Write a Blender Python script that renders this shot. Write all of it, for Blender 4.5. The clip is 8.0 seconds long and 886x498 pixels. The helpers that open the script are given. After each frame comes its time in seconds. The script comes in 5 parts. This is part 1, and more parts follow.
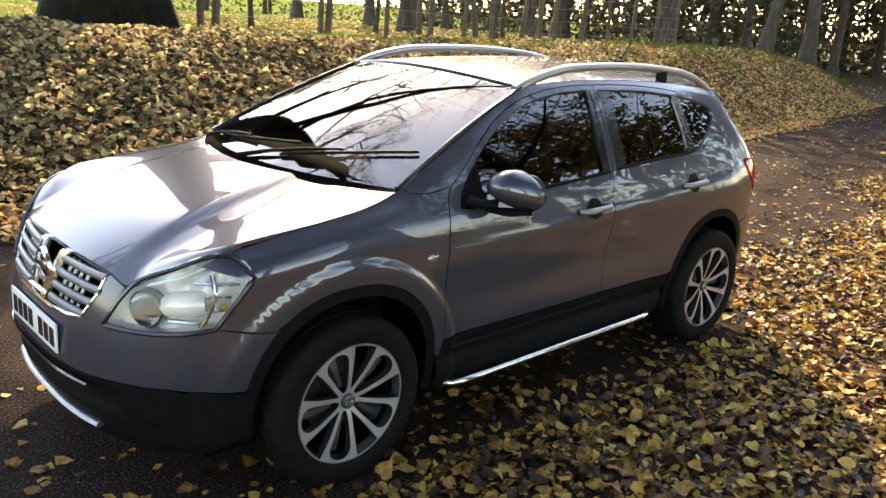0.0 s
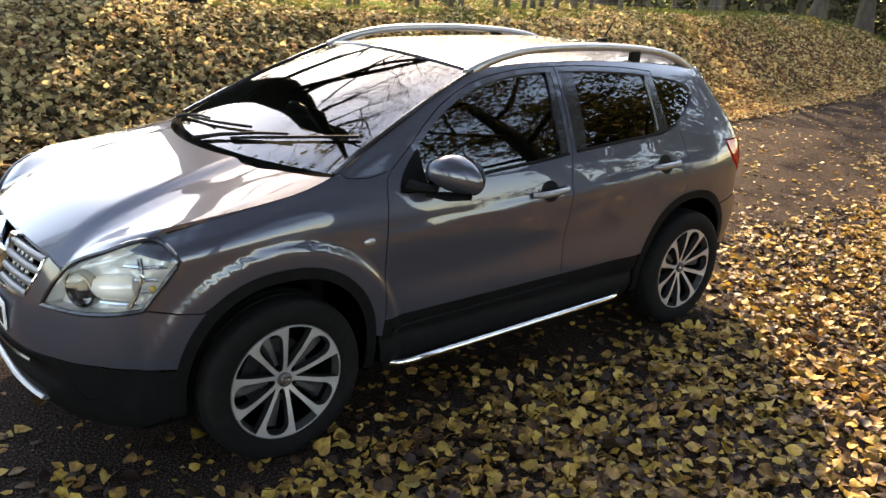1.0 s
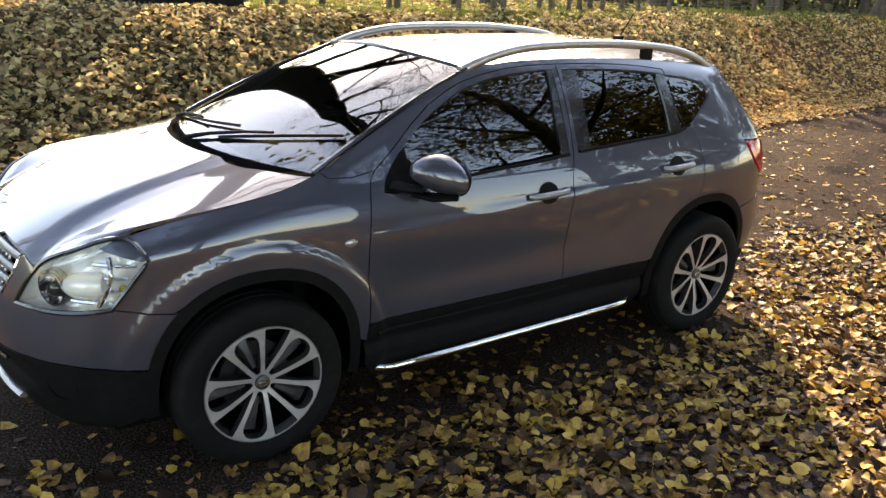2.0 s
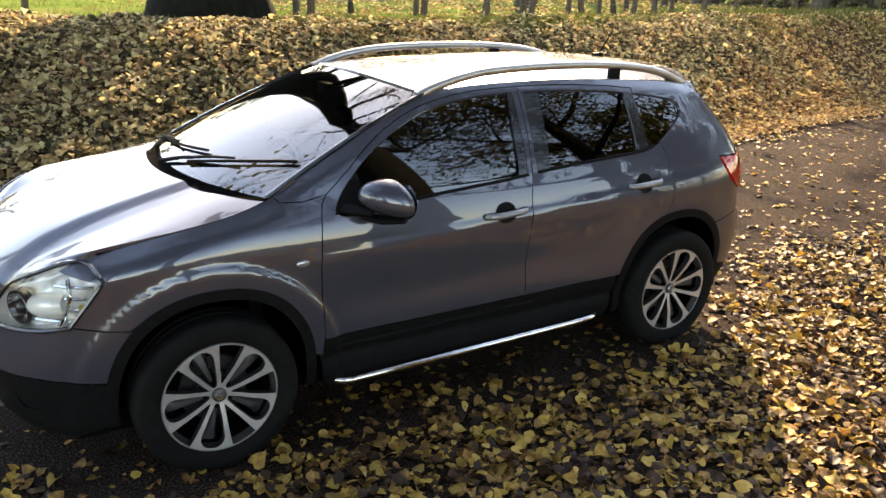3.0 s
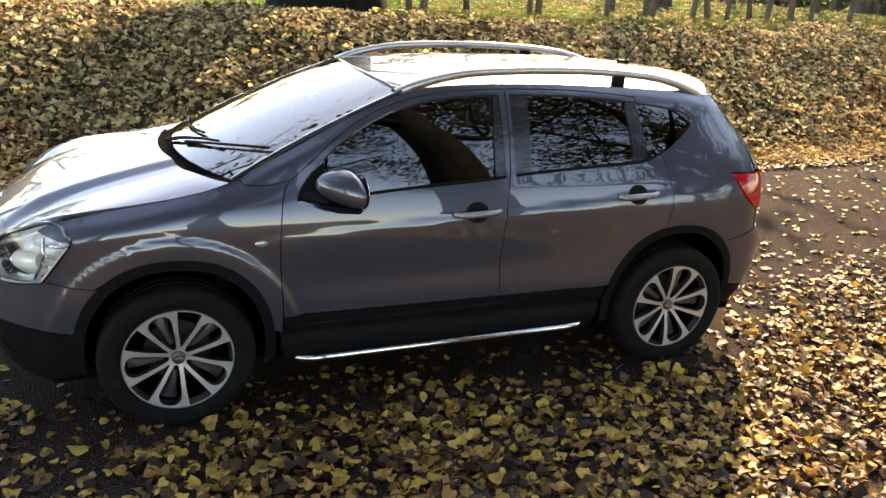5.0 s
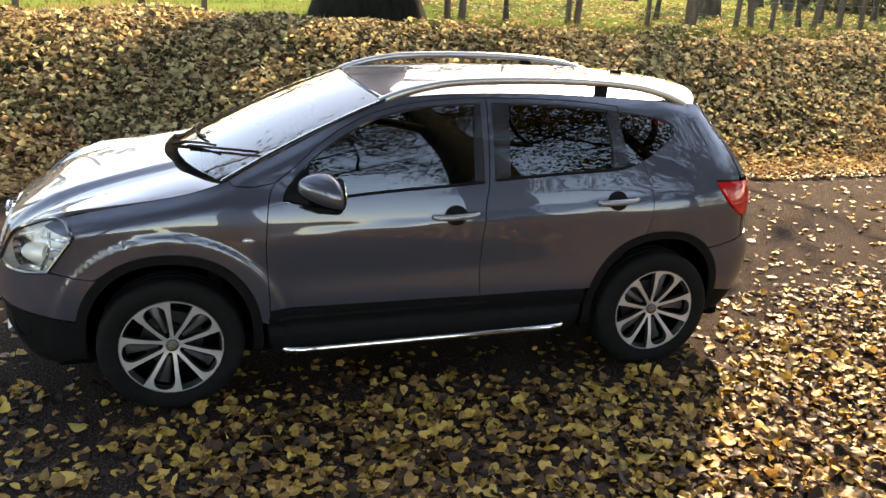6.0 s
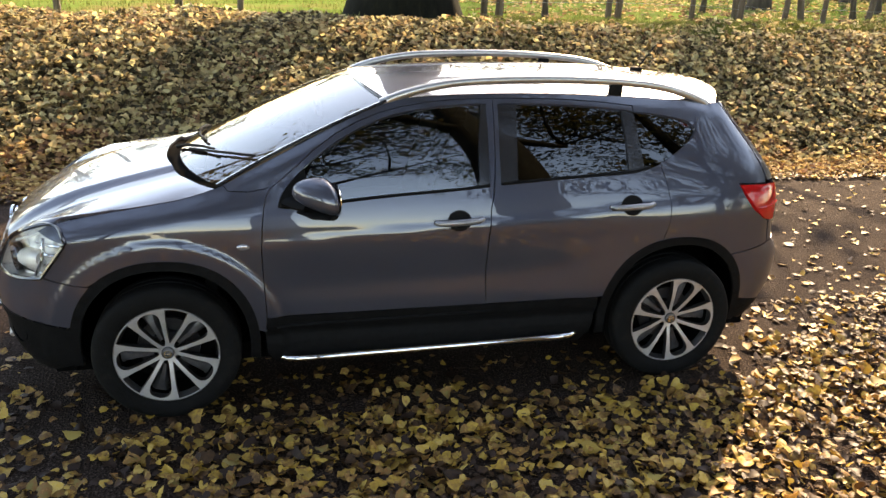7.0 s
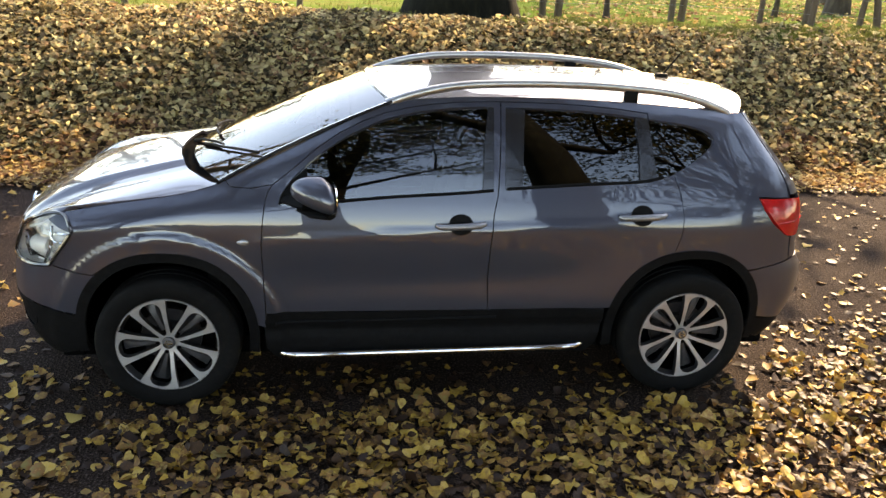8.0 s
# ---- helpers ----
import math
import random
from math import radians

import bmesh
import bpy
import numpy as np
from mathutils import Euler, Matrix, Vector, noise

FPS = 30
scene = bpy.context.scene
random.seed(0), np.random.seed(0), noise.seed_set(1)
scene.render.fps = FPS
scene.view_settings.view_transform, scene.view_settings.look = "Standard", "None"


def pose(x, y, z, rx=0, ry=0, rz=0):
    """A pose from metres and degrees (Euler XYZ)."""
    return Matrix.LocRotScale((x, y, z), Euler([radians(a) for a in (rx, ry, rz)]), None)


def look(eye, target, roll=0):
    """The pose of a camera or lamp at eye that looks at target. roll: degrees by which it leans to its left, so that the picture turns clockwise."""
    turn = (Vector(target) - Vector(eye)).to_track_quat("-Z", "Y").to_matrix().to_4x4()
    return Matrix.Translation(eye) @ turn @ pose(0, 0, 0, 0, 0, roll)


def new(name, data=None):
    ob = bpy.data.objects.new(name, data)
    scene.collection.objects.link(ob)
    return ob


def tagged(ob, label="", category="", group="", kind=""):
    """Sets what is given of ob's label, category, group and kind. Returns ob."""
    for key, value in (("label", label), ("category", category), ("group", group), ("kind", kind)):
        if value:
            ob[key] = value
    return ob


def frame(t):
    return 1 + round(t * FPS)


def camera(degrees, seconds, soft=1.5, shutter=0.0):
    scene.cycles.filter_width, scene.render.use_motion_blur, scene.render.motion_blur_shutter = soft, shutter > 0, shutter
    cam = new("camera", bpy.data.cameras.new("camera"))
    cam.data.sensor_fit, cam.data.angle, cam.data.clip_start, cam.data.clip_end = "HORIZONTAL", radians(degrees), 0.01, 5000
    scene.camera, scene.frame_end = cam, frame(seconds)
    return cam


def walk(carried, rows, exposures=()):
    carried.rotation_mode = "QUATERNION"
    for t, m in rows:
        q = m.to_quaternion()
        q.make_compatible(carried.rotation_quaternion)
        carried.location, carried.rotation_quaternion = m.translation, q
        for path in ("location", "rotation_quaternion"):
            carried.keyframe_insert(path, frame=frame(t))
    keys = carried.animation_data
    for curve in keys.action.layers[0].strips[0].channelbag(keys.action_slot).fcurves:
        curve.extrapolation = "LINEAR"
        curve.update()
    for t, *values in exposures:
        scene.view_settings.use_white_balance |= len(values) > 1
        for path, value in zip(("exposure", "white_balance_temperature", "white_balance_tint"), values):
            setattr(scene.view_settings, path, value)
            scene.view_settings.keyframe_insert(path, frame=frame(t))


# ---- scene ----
cam = camera(57.0, 8.0)
PATH = [
    (0, (-3.059, -3.113, 1.814), (-1.726, -1.731, 1.253), 4.4),
    (0.5, (-2.883, -3.284, 1.817), (-1.608, -1.858, 1.232), 3.6),
    (1, (-2.73, -3.443, 1.922), (-1.509, -1.996, 1.279), 3.8),
    (1.2, (-2.659, -3.492, 1.92), (-1.465, -2.021, 1.277), 3.6),
    (2.3, (-2.356, -3.592, 1.897), (-1.277, -2.036, 1.253), 3.3),
    (2.5, (-2.288, -3.719, 1.958), (-1.237, -2.145, 1.312), 3.3),
    (3, (-2.147, -3.861, 2.053), (-1.138, -2.262, 1.401), 2.0),
    (3.3, (-2.053, -3.888, 2.024), (-1.039, -2.281, 1.403), 2.2),
    (3.5, (-1.96, -3.897, 2.046), (-0.947, -2.293, 1.41), 2.8),
    (3.7, (-1.893, -3.895, 2.072), (-0.887, -2.302, 1.4), 3.1),
    (4, (-1.772, -3.949, 2.06), (-0.86, -2.312, 1.36), 3.0),
    (4.1, (-1.73, -3.984, 2.057), (-0.886, -2.311, 1.358), 3.0),
    (4.2, (-1.69, -4.039, 2.072), (-0.957, -2.317, 1.369), 3.7),
    (4.3, (-1.619, -4.057, 2.073), (-0.997, -2.286, 1.382), 3.4),
    (4.4, (-1.568, -4.101, 2.081), (-0.99, -2.316, 1.389), 4.1),
    (4.5, (-1.548, -4.123, 2.075), (-0.944, -2.345, 1.384), 4.9),
    (5, (-1.452, -4.311, 2.118), (-0.754, -2.563, 1.442), 3.6),
    (5.2, (-1.4, -4.41, 2.111), (-0.712, -2.656, 1.442), 3.9),
    (6.3, (-1.063, -4.642, 2.195), (-0.549, -2.832, 1.52), 2.3),
    (6.5, (-1.013, -4.62, 2.19), (-0.523, -2.805, 1.509), 1.9),
    (7, (-0.878, -4.532, 2.182), (-0.434, -2.704, 1.502), 2.1),
    (7.5, (-0.748, -4.501, 2.205), (-0.357, -2.662, 1.522), 2.3),
    (8, (-0.545, -4.551, 2.209), (-0.266, -2.695, 1.518), 2.8),
]
walk(cam, [(t, look(eye, target, roll)) for t, eye, target, roll in PATH], [(0, 3.18, 8900, 15), (8, 3.18, 8900, 15)])

# ---- light ----
SUN_EL, SUN_AZ = radians(32), radians(38)      # azimuth from +y towards +x
world = bpy.data.worlds.new("sky")
scene.world = world
world.use_nodes = True
wn = world.node_tree
wn.nodes.clear()
sky = wn.nodes.new("ShaderNodeTexSky")
sky.sky_type, sky.sun_disc = "NISHITA", False
sky.sun_elevation, sky.sun_rotation = SUN_EL, SUN_AZ
sky.air_density, sky.dust_density, sky.ozone_density = 1.0, 0.9, 1.8
bg = wn.nodes.new("ShaderNodeBackground")
bg.inputs["Strength"].default_value = 0.12
wo = wn.nodes.new("ShaderNodeOutputWorld")
wn.links.new(sky.outputs[0], bg.inputs[0])
wn.links.new(bg.outputs[0], wo.inputs[0])
sun = new("sun", bpy.data.lights.new("sun", "SUN"))
sun.data.energy, sun.data.angle, sun.data.color = 2.1, radians(0.55), (1.0, 0.85, 0.64)
SUN_DIR = Vector((math.sin(SUN_AZ) * math.cos(SUN_EL), math.cos(SUN_AZ) * math.cos(SUN_EL), math.sin(SUN_EL)))
sun.matrix_world = look(SUN_DIR * 60, (0, 0, 0))


# ---- materials ----
def mat(name, color=(0.5, 0.5, 0.5), rough=0.5, metal=0.0, coat=0.0, spec=0.5):
    m = bpy.data.materials.new(name)
    m.use_nodes = True
    b = m.node_tree.nodes["Principled BSDF"]
    b.inputs["Base Color"].default_value = (*color, 1)
    b.inputs["Roughness"].default_value = rough
    b.inputs["Metallic"].default_value = metal
    b.inputs["Coat Weight"].default_value = coat
    b.inputs["Coat Roughness"].default_value = 0.03
    b.inputs["Specular IOR Level"].default_value = spec
    return m


def noisy(m, colors, scale=8.0, detail=6.0, bump=0.0, bump_scale=60.0, rough=None, per=None, stretch=(1, 1, 1), mixed=0.55):
    """Colour from a ramp over object-space noise (or per leaf, per object), with fine relief."""
    t = m.node_tree
    b = t.nodes["Principled BSDF"]
    tc = t.nodes.new("ShaderNodeTexCoord")
    mp = t.nodes.new("ShaderNodeMapping")
    mp.inputs["Scale"].default_value = stretch
    t.links.new(tc.outputs["Object"], mp.inputs[0])
    n = t.nodes.new("ShaderNodeTexNoise")
    n.inputs["Scale"].default_value, n.inputs["Detail"].default_value = scale, detail
    n.inputs["Roughness"].default_value = 0.65
    t.links.new(mp.outputs[0], n.inputs["Vector"])
    ramp = t.nodes.new("ShaderNodeValToRGB")
    e = ramp.color_ramp.elements
    while len(e) < len(colors):
        e.new(0.5)
    for i, (p, c) in enumerate(colors):
        e[i].position, e[i].color = p, (*c, 1)
    fac = n.outputs["Fac"]
    if per:
        src = t.nodes.new("ShaderNodeNewGeometry").outputs["Random Per Island"] if per == "island" else t.nodes.new("ShaderNodeObjectInfo").outputs["Random"]
        mx = t.nodes.new("ShaderNodeMix")
        mx.inputs[0].default_value = mixed
        t.links.new(n.outputs["Fac"], mx.inputs[2])
        t.links.new(src, mx.inputs[3])
        fac = mx.outputs[0]
    t.links.new(fac, ramp.inputs[0])
    t.links.new(ramp.outputs[0], b.inputs["Base Color"])
    if rough:
        r = t.nodes.new("ShaderNodeMapRange")
        r.inputs[3].default_value, r.inputs[4].default_value = rough
        t.links.new(n.outputs["Fac"], r.inputs[0])
        t.links.new(r.outputs[0], b.inputs["Roughness"])
    if bump:
        n2 = t.nodes.new("ShaderNodeTexNoise")
        n2.inputs["Scale"].default_value, n2.inputs["Detail"].default_value = bump_scale, 5.0
        t.links.new(mp.outputs[0], n2.inputs["Vector"])
        bp = t.nodes.new("ShaderNodeBump")
        bp.inputs["Strength"].default_value, bp.inputs["Distance"].default_value = min(bump, 1.0), 0.01 * max(bump, 1.0)
        t.links.new(n2.outputs["Fac"], bp.inputs["Height"])
        t.links.new(bp.outputs[0], b.inputs["Normal"])
    return m


def translucent(m, amount=0.35):
    """Thin leaf: part of the light passes through."""
    t = m.node_tree
    b = t.nodes["Principled BSDF"]
    out = t.nodes["Material Output"]
    tr = t.nodes.new("ShaderNodeBsdfTranslucent")
    mx = t.nodes.new("ShaderNodeMixShader")
    mx.inputs[0].default_value = amount
    link = b.inputs["Base Color"].links
    if link:
        t.links.new(link[0].from_socket, tr.inputs[0])
    t.links.new(b.outputs[0], mx.inputs[1])
    t.links.new(tr.outputs[0], mx.inputs[2])
    t.links.new(mx.outputs[0], out.inputs[0])
    return m


def glass(name, tint, ior=1.5, rough=0.0):
    m = bpy.data.materials.new(name)
    m.use_nodes = True
    t = m.node_tree
    t.nodes.remove(t.nodes["Principled BSDF"])
    tr, gl, fr, mx = (t.nodes.new(k) for k in ("ShaderNodeBsdfTransparent", "ShaderNodeBsdfGlossy", "ShaderNodeFresnel", "ShaderNodeMixShader"))
    tr.inputs[0].default_value = (*tint, 1)
    gl.inputs["Roughness"].default_value = rough
    fr.inputs["IOR"].default_value = ior
    t.links.new(fr.outputs[0], mx.inputs[0])
    t.links.new(tr.outputs[0], mx.inputs[1])
    t.links.new(gl.outputs[0], mx.inputs[2])
    t.links.new(mx.outputs[0], t.nodes["Material Output"].inputs[0])
    return m


PAINT = noisy(mat("grey metallic paint", rough=0.3, metal=0.38, coat=1.0, spec=0.1), [(0.35, (0.038, 0.041, 0.057)), (0.65, (0.051, 0.055, 0.076))], scale=1400, detail=2, rough=(0.27, 0.33))
PAINT.node_tree.nodes["Principled BSDF"].inputs["Coat IOR"].default_value = 1.62


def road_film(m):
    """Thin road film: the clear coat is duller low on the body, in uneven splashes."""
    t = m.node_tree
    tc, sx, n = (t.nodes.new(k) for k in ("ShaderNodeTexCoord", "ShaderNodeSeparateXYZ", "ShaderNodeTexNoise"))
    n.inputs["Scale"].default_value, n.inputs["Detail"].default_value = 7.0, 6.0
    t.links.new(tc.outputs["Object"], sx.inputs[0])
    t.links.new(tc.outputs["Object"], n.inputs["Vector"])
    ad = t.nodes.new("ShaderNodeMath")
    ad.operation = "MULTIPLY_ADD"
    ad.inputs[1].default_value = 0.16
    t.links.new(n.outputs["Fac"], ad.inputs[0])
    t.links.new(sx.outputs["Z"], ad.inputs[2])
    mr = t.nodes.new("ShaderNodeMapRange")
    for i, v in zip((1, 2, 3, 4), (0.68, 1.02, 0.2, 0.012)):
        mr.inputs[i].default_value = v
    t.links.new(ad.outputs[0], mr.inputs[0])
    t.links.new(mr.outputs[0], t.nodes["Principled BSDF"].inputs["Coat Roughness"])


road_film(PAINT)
BLACK_PLASTIC = noisy(mat("black plastic", rough=0.6, spec=0.04), [(0.3, (0.004, 0.004, 0.0042)), (0.7, (0.008, 0.008, 0.0083))], scale=30, bump=0.15, bump_scale=400, rough=(0.45, 0.65))
TRIM_GLOSS = mat("gloss black trim", (0.012, 0.012, 0.014), 0.15, 0.0, 0.5)
# Near-black: the shade inside gaps, arches and the underside is put into this colour.
SHADOW_GAP = mat("recess shade black", (0.003, 0.003, 0.003), 0.95, spec=0.02)
CHROME = noisy(mat("chrome", rough=0.08, metal=1.0), [(0.3, (0.72, 0.72, 0.74)), (0.7, (0.8, 0.8, 0.81))], scale=20, rough=(0.05, 0.14))
ALLOY = noisy(mat("machined alloy", rough=0.4, metal=0.6, coat=0.3), [(0.3, (0.36, 0.36, 0.365)), (0.7, (0.48, 0.475, 0.47))], scale=12, rough=(0.3, 0.45))
ALLOY_DARK = noisy(mat("dark painted alloy", rough=0.4, metal=0.4, spec=0.3), [(0.3, (0.018, 0.018, 0.02)), (0.7, (0.035, 0.035, 0.038))], scale=25, rough=(0.35, 0.5))
CAP = noisy(mat("dark grey cast alloy", rough=0.4, metal=0.5), [(0.3, (0.05, 0.05, 0.054)), (0.7, (0.085, 0.085, 0.09))], scale=25, rough=(0.35, 0.5))
RUBBER = noisy(mat("tyre rubber", rough=0.85, spec=0.08), [(0.3, (0.004, 0.004, 0.004)), (0.55, (0.006, 0.006, 0.006)), (0.8, (0.016, 0.0135, 0.011))], scale=14, bump=0.2, bump_scale=120, rough=(0.65, 0.9))
RAIL = noisy(mat("satin aluminium", rough=0.3, metal=0.9), [(0.3, (0.36, 0.35, 0.345)), (0.7, (0.44, 0.43, 0.42))], scale=40, rough=(0.3, 0.42))
WINDOW = glass("side window glass", (0.26, 0.29, 0.28), 2.1)
PRIVACY = glass("tinted rear glass", (0.035, 0.035, 0.04), 1.95)
SCREEN = glass("windscreen glass", (0.36, 0.4, 0.38), 2.5)
LENS = glass("clear lamp lens", (0.9, 0.92, 0.93))
RED_LENS = translucent(noisy(mat("red lamp lens", rough=0.1, coat=1.0), [(0.3, (0.5, 0.008, 0.012)), (0.7, (0.62, 0.015, 0.018))], scale=40), 0.3)
LAMP_SILVER = noisy(mat("lamp reflector", rough=0.25, metal=0.2), [(0.3, (0.8, 0.78, 0.74)), (0.7, (0.9, 0.88, 0.83))], scale=30, rough=(0.12, 0.25))
AMBER = mat("amber bulb", (0.7, 0.45, 0.1), 0.2, 0.0, 0.4)
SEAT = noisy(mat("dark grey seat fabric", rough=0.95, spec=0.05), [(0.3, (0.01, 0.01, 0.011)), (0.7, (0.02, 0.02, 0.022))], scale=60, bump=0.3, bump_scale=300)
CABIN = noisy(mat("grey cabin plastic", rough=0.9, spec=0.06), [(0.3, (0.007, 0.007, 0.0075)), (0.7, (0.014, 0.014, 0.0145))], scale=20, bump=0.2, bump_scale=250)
PLATE = noisy(mat("white plate", rough=0.35), [(0.3, (0.72, 0.72, 0.7)), (0.7, (0.8, 0.8, 0.78))], scale=10)
REPEATER = mat("clear repeater lens", (0.3, 0.3, 0.32), 0.08, 0.6, 1.0)
MIRROR = mat("mirror glass", (0.9, 0.9, 0.9), 0.02, 1.0)
ASPHALT = noisy(mat("damp asphalt", rough=0.9, spec=0.03), [(0.36, (0.009, 0.006, 0.005)), (0.48, (0.021, 0.0145, 0.0115)), (0.57, (0.042, 0.03, 0.025)), (0.69, (0.13, 0.1, 0.083))], scale=85, detail=4, bump=1.8, bump_scale=85, rough=(0.75, 0.95))
SOIL = noisy(mat("leaf mould soil", rough=0.8, spec=0.1), [(0.3, (0.022, 0.016, 0.01)), (0.5, (0.055, 0.039, 0.022)), (0.75, (0.11, 0.078, 0.04))], scale=18, detail=8, bump=1.0, bump_scale=40)
GRASS_SOIL = noisy(mat("meadow ground", rough=1.0, spec=0.0), [(0.36, (0.075, 0.12, 0.025)), (0.52, (0.11, 0.15, 0.04)), (0.62, (0.15, 0.12, 0.05)), (0.72, (0.19, 0.11, 0.07))], scale=0.6, detail=9, bump=0.8, bump_scale=12)
LEAF = translucent(noisy(mat("fallen lime leaf", rough=0.5, spec=0.22), [(0.28, (0.024, 0.012, 0.007)), (0.41, (0.07, 0.035, 0.014)), (0.48, (0.17, 0.09, 0.03)), (0.54, (0.3, 0.175, 0.04)), (0.6, (0.44, 0.27, 0.045)), (0.67, (0.46, 0.31, 0.085)), (0.76, (0.22, 0.1, 0.03)), (0.86, (0.18, 0.15, 0.045))], scale=38, detail=5, per="island", mixed=0.62, rough=(0.36, 0.68)), 0.25)
LEAF_ONE = translucent(noisy(mat("bright fallen leaf", rough=0.5, spec=0.3), [(0.2, (0.26, 0.15, 0.035)), (0.45, (0.4, 0.27, 0.055)), (0.65, (0.46, 0.34, 0.1)), (0.85, (0.4, 0.34, 0.17))], scale=25, detail=4, per="object", rough=(0.4, 0.75)), 0.35)
IVY = translucent(noisy(mat("bank leaf", rough=0.7, spec=0.2), [(0.12, (0.03, 0.03, 0.014)), (0.3, (0.095, 0.072, 0.036)), (0.4, (0.23, 0.155, 0.075)), (0.52, (0.34, 0.255, 0.13)), (0.62, (0.52, 0.415, 0.19)), (0.74, (0.6, 0.51, 0.25)), (0.86, (0.28, 0.15, 0.08))], scale=1.6, detail=6, per="island", mixed=0.72, rough=(0.5, 0.85)), 0.52)
DRIFT = translucent(noisy(mat("drifted leaf", rough=0.75, spec=0.1), [(0.2, (0.07, 0.036, 0.02)), (0.36, (0.19, 0.095, 0.05)), (0.5, (0.34, 0.21, 0.09)), (0.64, (0.48, 0.335, 0.13)), (0.8, (0.62, 0.46, 0.22))], scale=3, detail=5, per="island", mixed=0.6, rough=(0.6, 0.9)), 0.35)
GRASS = translucent(noisy(mat("grass blade", rough=0.9, spec=0.02), [(0.3, (0.08, 0.1, 0.026)), (0.6, (0.14, 0.155, 0.045)), (0.8, (0.24, 0.21, 0.085))], scale=1.2, per="island"), 0.35)
BARK = noisy(mat("ridged bark", rough=0.9), [(0.3, (0.02, 0.014, 0.009)), (0.55, (0.055, 0.041, 0.027)), (0.75, (0.12, 0.095, 0.062))], scale=9, detail=8, bump=1.0, bump_scale=22, stretch=(1, 1, 0.25))
# Darker copy of BARK: the shade on backlit trunks is put into its colour.
BARK_SHADED = noisy(mat("shade-darkened bark", rough=0.95, spec=0.1), [(0.3, (0.003, 0.003, 0.0022)), (0.55, (0.008, 0.008, 0.005)), (0.75, (0.02, 0.019, 0.011))], scale=9, detail=8, bump=1.0, bump_scale=22, stretch=(1, 1, 0.25))
POST = noisy(mat("weathered fence post", rough=0.9), [(0.3, (0.045, 0.032, 0.022)), (0.7, (0.13, 0.095, 0.065))], scale=14, detail=7, bump=0.6, bump_scale=60, stretch=(1, 1, 0.15))
CROWN = translucent(noisy(mat("autumn crown leaf", rough=0.8, spec=0.1), [(0.25, (0.02, 0.03, 0.01)), (0.5, (0.06, 0.058, 0.018)), (0.75, (0.14, 0.1, 0.026))], scale=1.0, per="island"), 0.3)
UNDER = translucent(noisy(mat("wood edge leaf", rough=0.9, spec=0.02), [(0.25, (0.045, 0.045, 0.03)), (0.5, (0.1, 0.096, 0.062)), (0.75, (0.18, 0.16, 0.1))], scale=0.6, per="island"), 0.35)
HANDLE = noisy(mat("satin silver handle", rough=0.35, metal=0.7), [(0.3, (0.2, 0.2, 0.21)), (0.7, (0.27, 0.27, 0.28))], scale=30, rough=(0.3, 0.4))
WIRE = mat("galvanised wire", (0.2, 0.2, 0.2), 0.5, 0.8)


# ---- mesh tools ----
from mathutils.geometry import delaunay_2d_cdt


def mesh_object(name, verts, faces, material, parent=None, label="", smooth=True):
    me = bpy.data.meshes.new(name)
    me.from_pydata([tuple(v) for v in verts], [], faces)
    me.materials.append(material)
    if smooth:
        me.polygons.foreach_set("use_smooth", [True] * len(me.polygons))
    me.update()
    ob = new(name, me)
    ob.parent = parent
    return tagged(ob, label)


def part(name, bm, material, parent, label="", smooth=True):
    me = bpy.data.meshes.new(name)
    bmesh.ops.recalc_face_normals(bm, faces=bm.faces[:])
    bm.to_mesh(me)
    bm.free()
    me.materials.append(material)
    if smooth:
        me.polygons.foreach_set("use_smooth", [True] * len(me.polygons))
        me.set_sharp_from_angle(angle=radians(38))
    ob = new(name, me)
    ob.parent = parent
    return tagged(ob, label)


def thing(name, at, label, category, group="", kind=""):
    ob = new(name)
    ob.empty_display_size = 0.1
    ob.matrix_basis = at
    return tagged(ob, label, category, group, kind)


def catmull(pts, n=12, closed=False):
    """Dense smooth curve through points of any dimension."""
    p = np.array(pts, float)
    if closed:
        p = np.vstack([p[-1:], p, p[:2]])
    else:
        p = np.vstack([2 * p[0] - p[1], p, 2 * p[-1] - p[-2]])
    out = []
    for i in range(1, len(p) - 2):
        a, b, c, d = p[i - 1:i + 3]
        for k in range(n):
            t = k / n
            out.append(0.5 * (2 * b + (c - a) * t + (2 * a - 5 * b + 4 * c - d) * t * t + (3 * b - a - 3 * c + d) * t ** 3))
    if not closed:
        out.append(p[-2])
    return np.array(out)


def table(pts, n=10):
    c = catmull(pts, n)
    o = np.argsort(c[:, 0], kind="stable")
    return c[o, 0], c[o, 1]


def look_up(tab, v):
    return float(np.interp(v, tab[0], tab[1]))


def sstep(a, b, v):
    t = min(max((v - a) / (b - a), 0.0), 1.0)
    return t * t * (3 - 2 * t)


